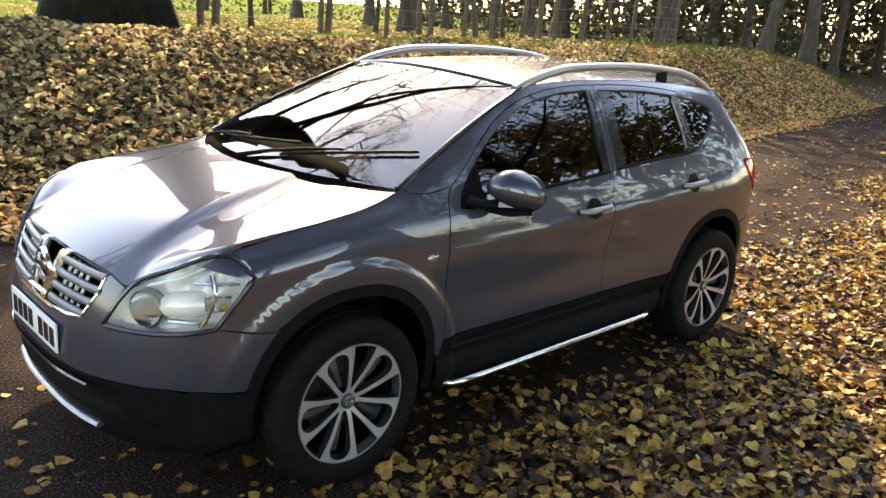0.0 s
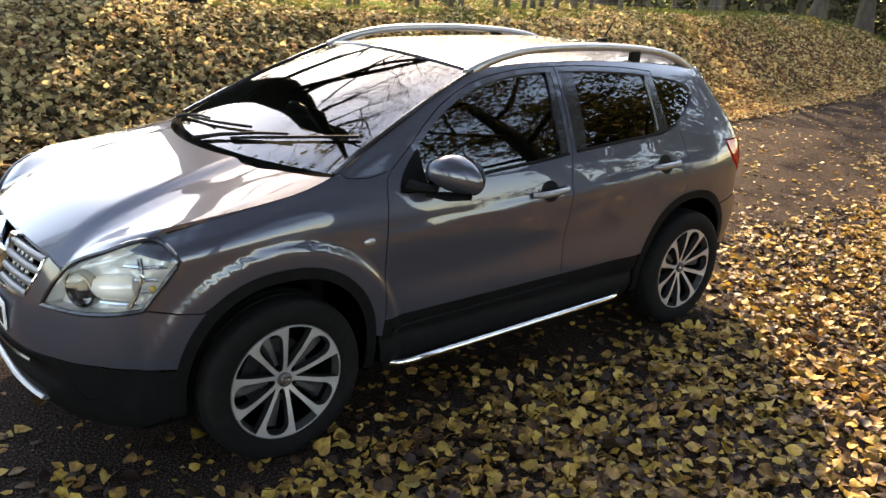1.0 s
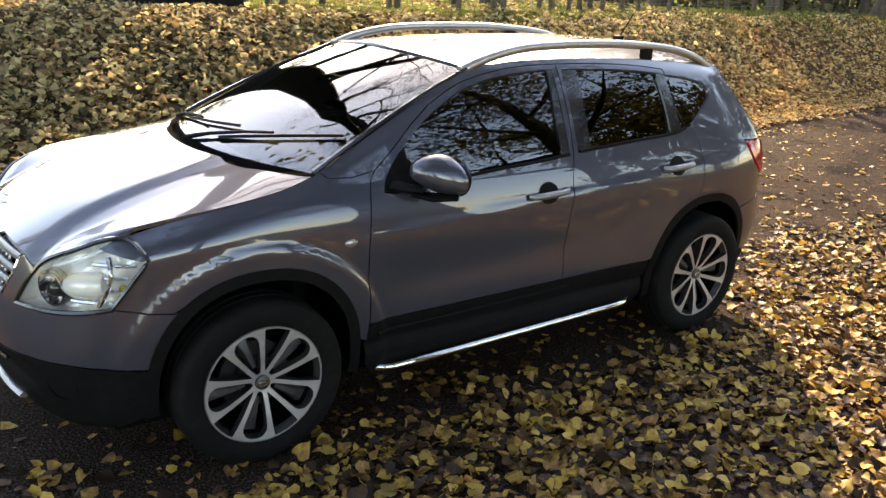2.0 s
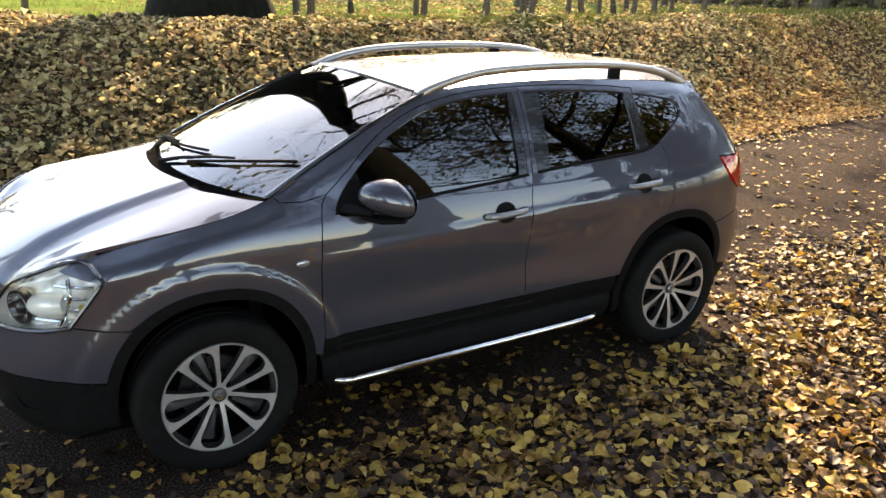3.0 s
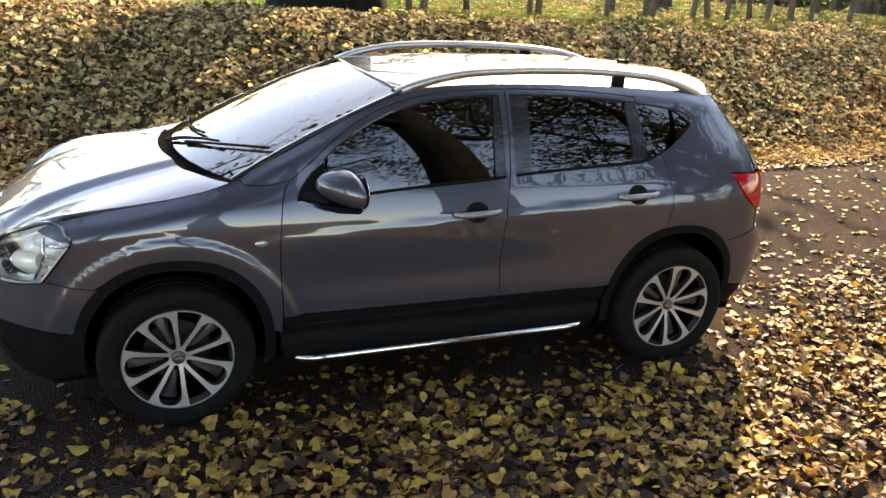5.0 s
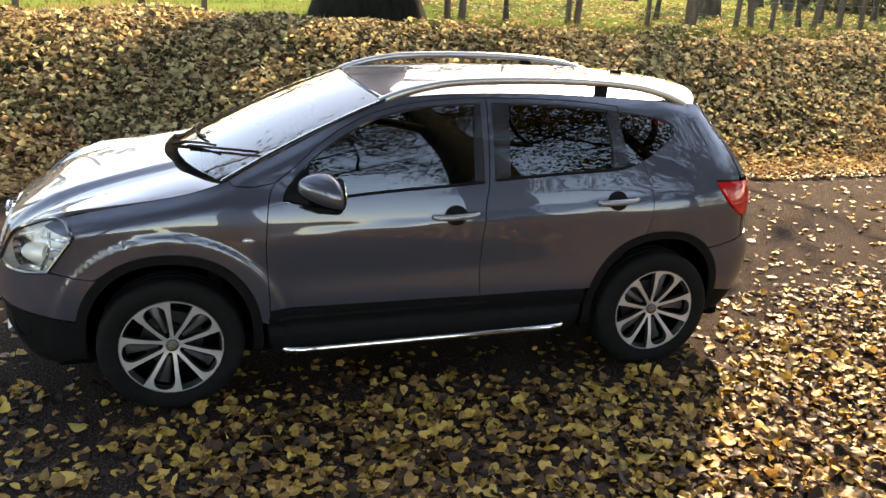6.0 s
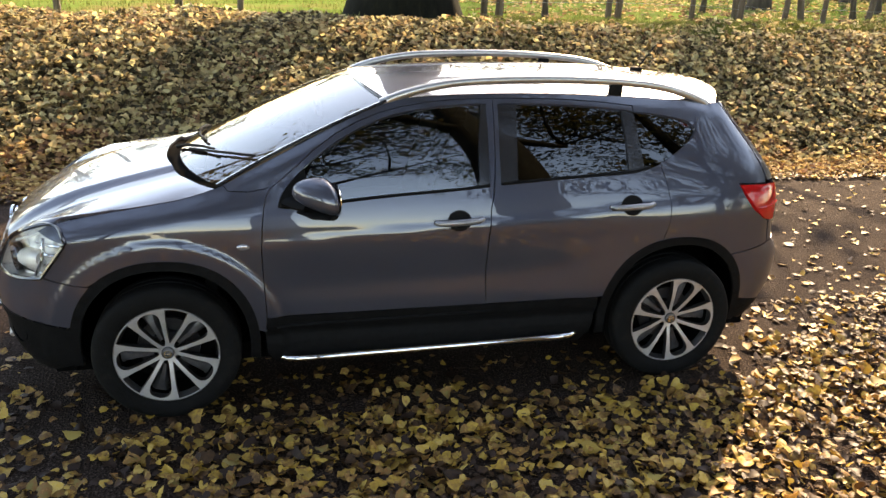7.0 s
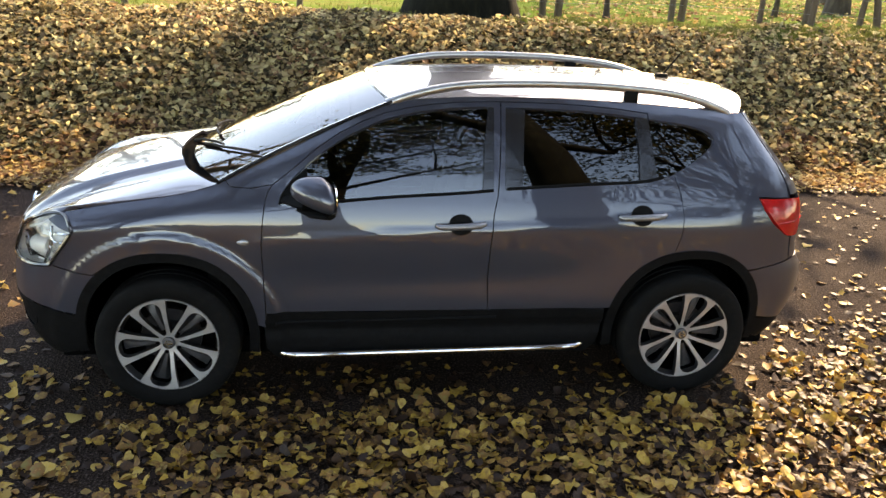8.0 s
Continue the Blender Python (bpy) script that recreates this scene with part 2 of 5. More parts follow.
def tube(path, radius, sides=10, closed_ends=True, bm=None, squash=1.0):
    """A tube along points; radius is a number or one per point."""
    bm = bm or bmesh.new()
    path = [Vector(p) for p in path]
    rings = []
    up = Vector((0, 0, 1))
    for i, p in enumerate(path):
        d = (path[min(i + 1, len(path) - 1)] - path[max(i - 1, 0)]).normalized()
        ref = up if abs(d.dot(up)) < 0.95 else Vector((1, 0, 0))
        a = d.cross(ref).normalized()
        b = a.cross(d).normalized()
        r = radius[i] if hasattr(radius, "__len__") else radius
        rings.append([bm.verts.new(p + (a * math.cos(w) + b * math.sin(w) * squash) * r) for w in (2 * math.pi * k / sides for k in range(sides))])
    for r0, r1 in zip(rings, rings[1:]):
        for k in range(sides):
            bm.faces.new((r0[k], r0[(k + 1) % sides], r1[(k + 1) % sides], r1[k]))
    if closed_ends:
        bm.faces.new(rings[0][::-1])
        bm.faces.new(rings[-1])
    return bm


def lathe(profile, n=48, bm=None, axis="y"):
    """A turned solid about y from (radius, along) pairs."""
    bm = bm or bmesh.new()
    rings = []
    for k in range(n):
        w = 2 * math.pi * k / n
        rings.append([bm.verts.new((r * math.cos(w), a, r * math.sin(w))) for r, a in profile])
    for k in range(n):
        r0, r1 = rings[k], rings[(k + 1) % n]
        for i in range(len(profile) - 1):
            bm.faces.new((r0[i], r0[i + 1], r1[i + 1], r1[i]))
    bmesh.ops.remove_doubles(bm, verts=bm.verts[:], dist=1e-5)
    return bm


def box(size, at=(0, 0, 0), bevel=0.0, bm=None, turn=None, seg=2):
    b2 = bmesh.new()
    bmesh.ops.create_cube(b2, size=1.0)
    for v in b2.verts:
        v.co = Vector(v.co[i] * size[i] for i in range(3))
    if bevel:
        bmesh.ops.bevel(b2, geom=b2.edges[:], offset=bevel, segments=seg, affect="EDGES", profile=0.6)
    m = Matrix.Translation(at) @ (turn or Matrix())
    b2.transform(m)
    if bm is None:
        return b2
    tmp = bpy.data.meshes.new("tmp")
    b2.to_mesh(tmp)
    b2.free()
    bm.from_mesh(tmp)
    bpy.data.meshes.remove(tmp)
    return bm


# ---- ground ----
def bend(x):
    """Sideways drift of the lane as it leaves towards the wood."""
    d = max(x - 5.0, 0.0)
    return 0.1 * d * sstep(0, 4, d) + 0.0026 * d * d


def road_far(x):
    return 3.4 + bend(x)


def road_near(x):
    return -3.9 + bend(x)


def height(x, y):
    d = y - road_far(x)
    z = 0.0
    if d > 0:
        z = 1.08 * sstep(0.0, 3.0, d) * (1.0 - sstep(19, 33, x)) + 0.05 * min(d, 3.0)
        z += 0.07 * noise.noise((x * 0.9, y * 0.9, 0)) * sstep(0.3, 1.5, d) + 0.03 * noise.noise((x * 3, y * 3, 4)) * sstep(0.1, 0.6, d)
        z -= 0.012 * max(y - 10, 0) if y < 60 else 0.6
    e = road_near(x) - y
    if e > 0:
        z = 0.25 * sstep(0, 4, e) + 0.05 * noise.noise((x * 0.7, y * 0.7, 9)) * sstep(0, 1, e)
    return z


def axis_steps(fine_lo, fine_hi, step, far):
    a = list(np.arange(fine_lo, fine_hi + 1e-6, step))
    grow, v = step, fine_hi
    while v < far:
        grow *= 1.25
        v += grow
        a.append(v)
    grow, v = step, fine_lo
    while v > -far:
        grow *= 1.25
        v -= grow
        a.insert(0, v)
    return a


GX, GY = axis_steps(-9, 24, 0.3, 900), axis_steps(-6, 14, 0.25, 900)
gv = [(x, y, height(x, y) - 0.06 * (1 if road_near(x) < y < road_far(x) else 0)) for y in GY for x in GX]
nx = len(GX)
gf = [(j * nx + i, j * nx + i + 1, (j + 1) * nx + i + 1, (j + 1) * nx + i) for j in range(len(GY) - 1) for i in range(nx - 1)]
ground = mesh_object("ground", gv, gf, SOIL)
tagged(ground, "dark soil bank and meadow under fallen leaves", "ground", kind="structure")
ground.data.materials.append(GRASS_SOIL)
for p in ground.data.polygons:
    c = p.center
    d = c.y - road_far(c.x)
    p.material_index = 1 if d > 4.3 + 0.5 * noise.noise((c.x * 0.7, c.y * 0.7, 2)) or c.y < road_near(c.x) - 5 else 0

rv, rf = [], []
RX = list(np.arange(-60, 60.1, 0.5))
for x in RX:
    for k in range(9):
        y = road_near(x) + (road_far(x) - road_near(x)) * k / 8
        rv.append((x, y, 0.0 - 0.03 * (abs(k - 4) / 4) ** 6))
for i in range(len(RX) - 1):
    for k in range(8):
        rf.append((i * 9 + k, (i + 1) * 9 + k, (i + 1) * 9 + k + 1, i * 9 + k + 1))
road = mesh_object("road", rv, rf, ASPHALT)
tagged(road, "narrow damp asphalt lane strewn with leaves", "road", kind="structure")


# ---- car body surface ----
PLAN = catmull([(-2.175, 0), (-2.17, 0.2), (-2.145, 0.38), (-2.095, 0.54), (-2.005, 0.69), (-1.86, 0.808), (-1.62, 0.862), (-1.3, 0.878), (-0.8, 0.886), (0, 0.89),
                (0.8, 0.885), (1.3, 0.872), (1.62, 0.858), (1.88, 0.81), (2.02, 0.7), (2.09, 0.52), (2.12, 0.25), (2.13, 0)], 16)
PLAN_S = np.concatenate([[0], np.cumsum(np.hypot(*np.diff(PLAN, axis=0).T))])
PLAN_S -= np.interp(0, PLAN[:, 0], PLAN_S)
S_FRONT, S_REAR = PLAN_S[0], PLAN_S[-1]
SECTION = table([(0.1, 0.74), (0.2, 0.785), (0.3, 0.825), (0.42, 0.834), (0.52, 0.849), (0.62, 0.858), (0.75, 0.861), (0.85, 0.865), (0.92, 0.868), (0.97, 0.861), (1.04, 0.842),
                 (1.1, 0.82), (1.16, 0.797), (1.25, 0.757), (1.35, 0.705), (1.43, 0.658), (1.5, 0.612), (1.56, 0.56)])
NOSE = table([(0.1, 0.2), (0.2, 0.12), (0.28, 0.06), (0.4, 0.012), (0.52, 0.0), (0.62, 0.01), (0.72, 0.035), (0.82, 0.075), (0.9, 0.12), (1.0, 0.2), (1.2, 0.4)])
TAIL = table([(0.1, -0.3), (0.25, -0.16), (0.38, -0.05), (0.5, 0.0), (0.66, 0.0), (0.74, -0.05), (0.85, -0.07), (1.0, -0.08), (1.1, -0.11), (1.2, -0.18), (1.32, -0.3), (1.45, -0.43), (1.6, -0.58)])
HOOD = table([(-2.6, 0.3), (-2.2, 0.76), (-2.155, 0.82), (-2.12, 0.862), (-2.07, 0.9), (-1.98, 0.945), (-1.86, 0.99), (-1.7, 1.035), (-1.5, 1.08), (-1.25, 1.13), (-1.0, 1.17), (-0.6, 1.22)])
# upper edge of the body side: where wing, pillar and cant rail end
EDGE_Z = table([(-1.96, 0.9), (-1.88, 0.938), (-1.80, 0.965), (-1.7, 0.995), (-1.55, 1.025), (-1.4, 1.05), (-1.2, 1.085), (-1.04, 1.132), (-0.9, 1.2), (-0.6, 1.345), (-0.4, 1.435), (-0.24, 1.498), (-0.1, 1.516), (0.1, 1.528), (0.4, 1.532),
                (0.7, 1.528), (1.0, 1.516), (1.3, 1.497), (1.5, 1.48), (1.62, 1.468), (2.2, 1.44)])
EDGE_Y = table([(-1.96, 0.6), (-1.88, 0.67), (-1.80, 0.728), (-1.7, 0.742), (-1.55, 0.755), (-1.4, 0.765), (-1.2, 0.766), (-1.04, 0.748), (-0.9, 0.722), (-0.6, 0.672), (-0.4, 0.64), (-0.24, 0.615), (-0.1, 0.6), (0.1, 0.588), (0.4, 0.582),
                (0.7, 0.58), (1.0, 0.578), (1.3, 0.57), (1.5, 0.555), (1.62, 0.535), (2.2, 0.3)])
AXLES = (-1.315, 1.315)
WHEEL_Z = 0.345


def body(s, z, out=0.0):
    """Point of the car's left flank: s runs round the plan from nose to tail, z is the height."""
    X, Y = float(np.interp(s, PLAN_S, PLAN[:, 0])), float(np.interp(s, PLAN_S, PLAN[:, 1]))
    wf, wr = min(max((-X - 1.15) / 1.025, 0), 1) ** 2, min(max((X - 1.0) / 1.13, 0), 1) ** 2
    x = X + wf * look_up(NOSE, z) + wr * look_up(TAIL, z)

    def width(zz, xx):
        y0 = Y * (look_up(SECTION, zz) / 0.868) * (0.868 / 0.89)
        if zz > 1.0:
            y0 *= 1 - 0.05 * sstep(0.55, 1.2, -xx) * sstep(1.0, 1.15, zz)
            y0 *= 1 - 0.05 * sstep(0.9, 1.7, xx) * sstep(1.0, 1.4, zz)
        return y0

    y = width(z, x)
    if -1.93 < x < 1.66:
        ze = look_up(EDGE_Z, x)
        h = 0.1 if x < -1.0 else 0.06
        r = min(max((z - ze + h) / h, 0), 1)
        fade = sstep(-1.93, -1.82, x) * (1 - sstep(1.55, 1.66, x))
        y -= (width(ze, x) - look_up(EDGE_Y, x)) * r * r * fade
    side = (1 - wf) * (1 - wr)
    for ax in AXLES:
        rr = math.hypot(x - ax, z - WHEEL_Z)
        y += (0.019 * (1 - sstep(0.545, 0.575, rr)) if ax < 0 else 0.01 * (1 - sstep(0.47, 0.72, rr))) * side * sstep(0.15, 0.45, z)
    # shoulder crease, rising to the rear
    zc = 0.935 + 0.055 * x
    y += 0.009 * sstep(zc + 0.016, zc - 0.004, z) * sstep(zc - 0.3, zc - 0.02, z) * sstep(-1.05, -0.8, x) * (1 - sstep(1.35, 1.7, x))
    # hollow in the lower doors
    y -= 0.012 * math.exp(-((z - 0.66) / 0.1) ** 2) * sstep(-0.95, -0.6, x) * (1 - sstep(0.6, 0.9, x))
    nrm = Vector((-1 if X < 0 else 1, 0, 0)) * max(wf, wr) + Vector((0, -1, 0)) * (1 - max(wf, wr))
    return Vector((x, -y, z)) + nrm.normalized() * out


S_GRID = np.linspace(S_FRONT, S_REAR, 500)


def s_at(x, z):
    """The s at which the flank passes the length x at the height z."""
    key = round(z, 3)
    if key not in s_at.cache:
        s_at.cache[key] = np.maximum.accumulate([body(s, z).x for s in S_GRID])
    return float(np.interp(x, s_at.cache[key], S_GRID))


s_at.cache = {}


def hood_z(x, y):
    a = abs(y) / 0.75
    z = look_up(HOOD, x - 0.2 * a ** 2.3)
    ridge = 0.33 + 0.1 * (-x - 1.1)
    z += 0.02 * (1 - sstep(0.0, 0.04, abs(y) - ridge)) * sstep(-2.08, -1.8, x)
    z -= 0.006 * math.exp(-((abs(y) - ridge - 0.13) / 0.06) ** 2) * sstep(-2.05, -1.8, x)
    return z


def in_polygon(px, py, poly):
    x, y = poly[:, 0], poly[:, 1]
    x2, y2 = np.roll(x, -1), np.roll(y, -1)
    inside = np.zeros(len(px), bool)
    for a, b, c, d in zip(x, y, x2, y2):
        if b != d:
            inside ^= ((b > py) != (d > py)) & (px < (c - a) * (py - b) / (d - b) + a)
    return inside


def resample(poly, step):
    out = []
    n = len(poly)
    for i in range(n):
        a, b = np.array(poly[i], float), np.array(poly[(i + 1) % n], float)
        k = max(1, int(np.hypot(*(b - a)) / step))
        out += [a + (b - a) * j / k for j in range(k)]
    return np.array(out)


def shrink(poly, d):
    area = 0.5 * np.sum(poly[:, 0] * np.roll(poly[:, 1], -1) - np.roll(poly[:, 0], -1) * poly[:, 1])
    t = np.roll(poly, -1, 0) - np.roll(poly, 1, 0)
    t /= np.maximum(np.hypot(t[:, 0], t[:, 1]), 1e-9)[:, None]
    return poly + np.stack([-t[:, 1], t[:, 0]], 1) * d * (1 if area > 0 else -1)


def panel(name, outline, material, parent, label="", fn=body, step=0.022, rim=0.02, gap=0.0025, sides=(1,), holes=(), soft=0.018):
    """A pressed sheet over the surface fn(s, z), cut to an outline, with its edge folded inwards. sides: 1 left, -1 right."""
    loops = [shrink(resample(outline, step), gap)] + [shrink(resample(h, step), -gap) for h in holes]
    pts, edges = [], []
    for lp in loops:
        k = len(pts)
        pts += [Vector(p) for p in lp]
        edges += [(k + i, k + (i + 1) % len(lp)) for i in range(len(lp))]
    lo, hi = loops[0].min(0), loops[0].max(0)
    g = np.array([(a, b) for a in np.arange(lo[0], hi[0], step) for b in np.arange(lo[1], hi[1], step)])
    if len(g):
        ok = in_polygon(g[:, 0], g[:, 1], loops[0])
        for h in loops[1:]:
            ok &= ~in_polygon(g[:, 0], g[:, 1], h)
        every = np.vstack(loops)
        g = g[ok]
        near = np.array([np.min(np.hypot(every[:, 0] - p[0], every[:, 1] - p[1])) for p in g]) if len(g) else np.array([])
        pts += [Vector(p) for p, d in zip(g, near) if d > step * 0.45]
    v2, _, tris, _, _, _ = delaunay_2d_cdt(pts, edges, [], 0, 1e-6)
    q = np.array([tuple(v) for v in v2])
    tri = np.array([t[:3] for t in tris])
    cen = q[tri].mean(1)
    ok = in_polygon(cen[:, 0], cen[:, 1], loops[0])
    for h in loops[1:]:
        ok &= ~in_polygon(cen[:, 0], cen[:, 1], h)
    tri = tri[ok]
    p3 = [fn(*v) for v in q]
    n3 = [(fn(a + soft, b) - fn(a - soft, b)).cross(fn(a, b + soft) - fn(a, b - soft)).normalized() for a, b in q]
    n3 = [n if n.dot(p - Vector((p.x * 0.75, 0, 0.75))) > 0 else -n for n, p in zip(n3, p3)]
    verts, faces, shade = [], [], {}
    for sd in sides:
        used = {}
        base_faces = []
        for t in tri:
            ids = []
            for i in t:
                if i not in used:
                    used[i] = len(verts)
                    shade[len(verts)] = Vector((n3[i].x, n3[i].y * sd, n3[i].z))
                    verts.append(Vector((p3[i].x, p3[i].y * sd, p3[i].z)))
                ids.append(used[i])
            a, b, c = (verts[i] for i in ids)
            mid = (a + b + c) / 3
            axis = Vector((mid.x * 0.75, 0, 0.75))
            if (b - a).cross(c - a).dot(mid - axis) < 0:
                ids = ids[::-1]
            base_faces.append(ids)
        faces += base_faces
        if rim:
            count = {}
            for f in base_faces:
                for i in range(3):
                    e = (f[i], f[(i + 1) % 3])
                    count[tuple(sorted(e))] = e if tuple(sorted(e)) not in count else None
            inner, outer = {}, {}
            for e in count.values():
                if e:
                    for i in e:
                        if i not in inner:
                            p = verts[i]
                            axis = Vector((p.x * 0.75, 0, 0.75))
                            outer[i] = len(verts)
                            verts.append(p.copy())
                            inner[i] = len(verts)
                            verts.append(p + (axis - p).normalized() * rim)
            for e in count.values():
                if e:
                    faces.append([outer[e[1]], outer[e[0]], inner[e[0]], inner[e[1]]])
    ob = mesh_object(name, verts, faces, material, parent, label)
    ob.data.normals_split_custom_set_from_vertices([tuple(shade.get(i, (0, 0, 0))) for i in range(len(verts))])
    return ob


def glazing(x0, x1, z0, z1, inset):
    """A smooth pane surface through the flank between two lengths and two heights, set in from it."""
    grid = [(x, z) for x in np.linspace(x0, x1, 9) for z in np.linspace(z0, z1, 9)]
    terms = lambda x, z: [1, x, z, x * x, x * z, z * z]
    k = np.linalg.lstsq(np.array([terms(x, z) for x, z in grid]), np.array([body(s_at(x, z), z).y for x, z in grid]), rcond=None)[0]

    def at(s, z):
        x = body(s, z).x
        return Vector((x, float(np.dot(k, terms(x, z))) + inset, z))
    return at


def S(*xz):
    """Outline points given as length and height, turned to (s, z)."""
    return [(s_at(x, z), z) for x, z in xz]


def arch(ax, a0, a1, n=26, grow=0.0):
    """Points of a wheel arch in (x, z), from angle a0 to a1 in degrees."""
    out = []
    for k in range(n + 1):
        w = radians(a0 + (a1 - a0) * k / n)
        c, s = math.cos(w), math.sin(w)
        e = 2 / 2.25
        out.append((ax + (0.43 + grow) * math.copysign(abs(c) ** e, c), 0.355 + (0.462 + grow) * math.copysign(abs(s) ** e, s)))
    return out


# window outline of the whole flank in (x, z): front corner, over the top, round the rear tip, back along the waist
WIN_TOP = [(-0.775, 1.05), (-0.755, 1.1), (-0.7, 1.168), (-0.6, 1.255), (-0.49, 1.328), (-0.38, 1.382), (-0.28, 1.422), (-0.165, 1.45), (-0.05, 1.468), (0.06, 1.479), (0.2, 1.486), (0.34, 1.486),
           (0.48, 1.485), (0.63, 1.481), (0.77, 1.474), (0.92, 1.462), (1.06, 1.446)]
WIN_REAR = [(1.2, 1.43), (1.32, 1.408), (1.385, 1.385), (1.41, 1.352), (1.385, 1.315), (1.32, 1.27), (1.25, 1.23), (1.19, 1.203)]
WIN_LOW = [(1.13, 1.182), (1.07, 1.168), (1.01, 1.159), (0.89, 1.153), (0.75, 1.147), (0.61, 1.14), (0.46, 1.131), (0.32, 1.122), (0.21, 1.112), (0.05, 1.1), (-0.23, 1.084), (-0.49, 1.063), (-0.65, 1.046)]
WT, WR, WL = (table(WIN_TOP), catmull(WIN_REAR, 6), table(WIN_LOW))


def win_top(x):
    return look_up(WT, x)


def win_low(x):
    return look_up(WL, x)


def run(f, a, b, n):
    return [(a + (b - a) * k / n, f(a + (b - a) * k / n)) for k in range(n + 1)]


DOOR_FRONT = [(-0.845, 0.5), (-0.85, 0.62), (-0.855, 0.74), (-0.858, 0.85), (-0.85, 0.96), (-0.84, 1.045), (-0.825, 1.1), (-0.8, 1.135)]
DOOR_MID = [(0.255, 0.5), (0.243, 0.67), (0.243, 0.85), (0.255, 1.01), (0.275, 1.1), (0.29, 1.3), (0.3, 1.508)]
DOOR_REAR = [(1.2, 0.805), (1.225, 0.9), (1.23, 1.01), (1.212, 1.11), (1.18, 1.195)]


door_head = [(-0.8, 1.135), (-0.76, 1.165), (-0.7, 1.212), (-0.6, 1.294), (-0.49, 1.364), (-0.38, 1.416), (-0.28, 1.452), (-0.165, 1.478), (-0.05, 1.495), (0.06, 1.505), (0.2, 1.511), (0.3, 1.512)]

car = thing("car", pose(0, 0, 0), "dark grey metallic five-door crossover car parked on the lane", "car")

for sd in (1, -1):
    # front door
    outline = S(*DOOR_FRONT, *door_head[1:], *DOOR_MID[::-1], *[(x, 0.5) for x in np.linspace(0.2, -0.8, 12)])
    hole = S(*catmull([(x, z) for x, z in WIN_TOP if x < 0.22], 4).tolist(), (0.262, win_top(0.262)), (0.25, win_low(0.25)), *run(win_low, 0.2, -0.65, 10), (-0.73, 1.042))
    fd = panel("front_door", outline, PAINT, car, sides=(sd,), holes=[hole])
    panel("window_glass", hole, WINDOW, fd, "lightly tinted side window glass", fn=glazing(-0.5, 0.25, 1.1, 1.42, 0.016), rim=0, gap=-0.012, sides=(sd,))
    # mirror sail and pillar trims
    panel("mirror_sail", S((-0.775, 1.048), (-0.76, 1.1), (-0.7, 1.166), (-0.645, 1.21), (-0.625, 1.05)), BLACK_PLASTIC, fd, "black mirror mounting triangle", fn=lambda s, z: body(s, z, -0.006), rim=0.01, gap=0.001, sides=(sd,))
    panel("pillar_trim", S((0.2, win_low(0.2)), (0.26, win_low(0.26)), (0.275, 1.3), (0.285, win_top(0.28)), (0.235, win_top(0.235)), (0.21, 1.3)), TRIM_GLOSS, fd, "gloss black door pillar trim", fn=lambda s, z: body(s, z, -0.004), rim=0.01, gap=0.0, sides=(sd,))
    wl = [body(*p) for p in S(*run(win_low, -0.66, 0.25, 24))]
    part("waist_seal", tube([(p.x, p.y * sd - 0.001 * sd, p.z + 0.004) for p in wl], 0.008, 6), BLACK_PLASTIC, fd, "black rubber waist seal")
    # rear door
    outline = S(*DOOR_MID[:-1], (0.3, 1.512), *[(x, win_top(x) + 0.026) for x in np.linspace(0.36, 1.055, 14)], *[(x, win_top(x)) for x in np.linspace(1.055, 0.325, 14)],
                (0.315, 1.3), (0.31, win_low(0.31)), *run(win_low, 0.36, 1.13, 12), *DOOR_REAR[::-1], *[q for q in arch(1.315, 104, 178) if q[1] > 0.5 and q[0] < 1.19], (0.84, 0.5), (0.6, 0.5), (0.4, 0.5))
    rd = panel("rear_door", outline, PAINT, car, sides=(sd,))
    hole = S(*run(win_top, 0.31, 1.06, 12), *run(win_low, 1.06, 0.31, 12))
    panel("window_glass", hole, PRIVACY, rd, "dark privacy glass", fn=glazing(0.3, 1.05, 1.16, 1.45, 0.016), rim=0, gap=-0.012, sides=(sd,))
    panel("pillar_trim", S((0.3, win_low(0.3)), (0.4, win_low(0.4)), (0.41, 1.3), (0.425, win_top(0.425)), (0.3, win_top(0.3)), (0.29, 1.3)), TRIM_GLOSS, rd, "gloss black door pillar trim", fn=lambda s, z: body(s, z, -0.004), rim=0.01, gap=0.004, sides=(sd,))
    panel("pillar_trim", S((1.0, win_low(1.0)), (1.09, win_low(1.09)), (1.075, 1.3), (1.06, win_top(1.06)), (0.99, win_top(0.99)), (1.0, 1.3)), TRIM_GLOSS, rd, "gloss black door pillar trim", fn=lambda s, z: body(s, z, -0.004), rim=0.01, gap=0.0, sides=(sd,))
    wl = [body(*p) for p in S(*run(win_low, 0.32, 1.12, 24))]
    part("waist_seal", tube([(p.x, p.y * sd - 0.001 * sd, p.z + 0.004) for p in wl], 0.008, 6), BLACK_PLASTIC, rd, "black rubber waist seal")
    # body side: pillar, cant rail and rear quarter
    edge = lambda x: look_up(EDGE_Z, x)
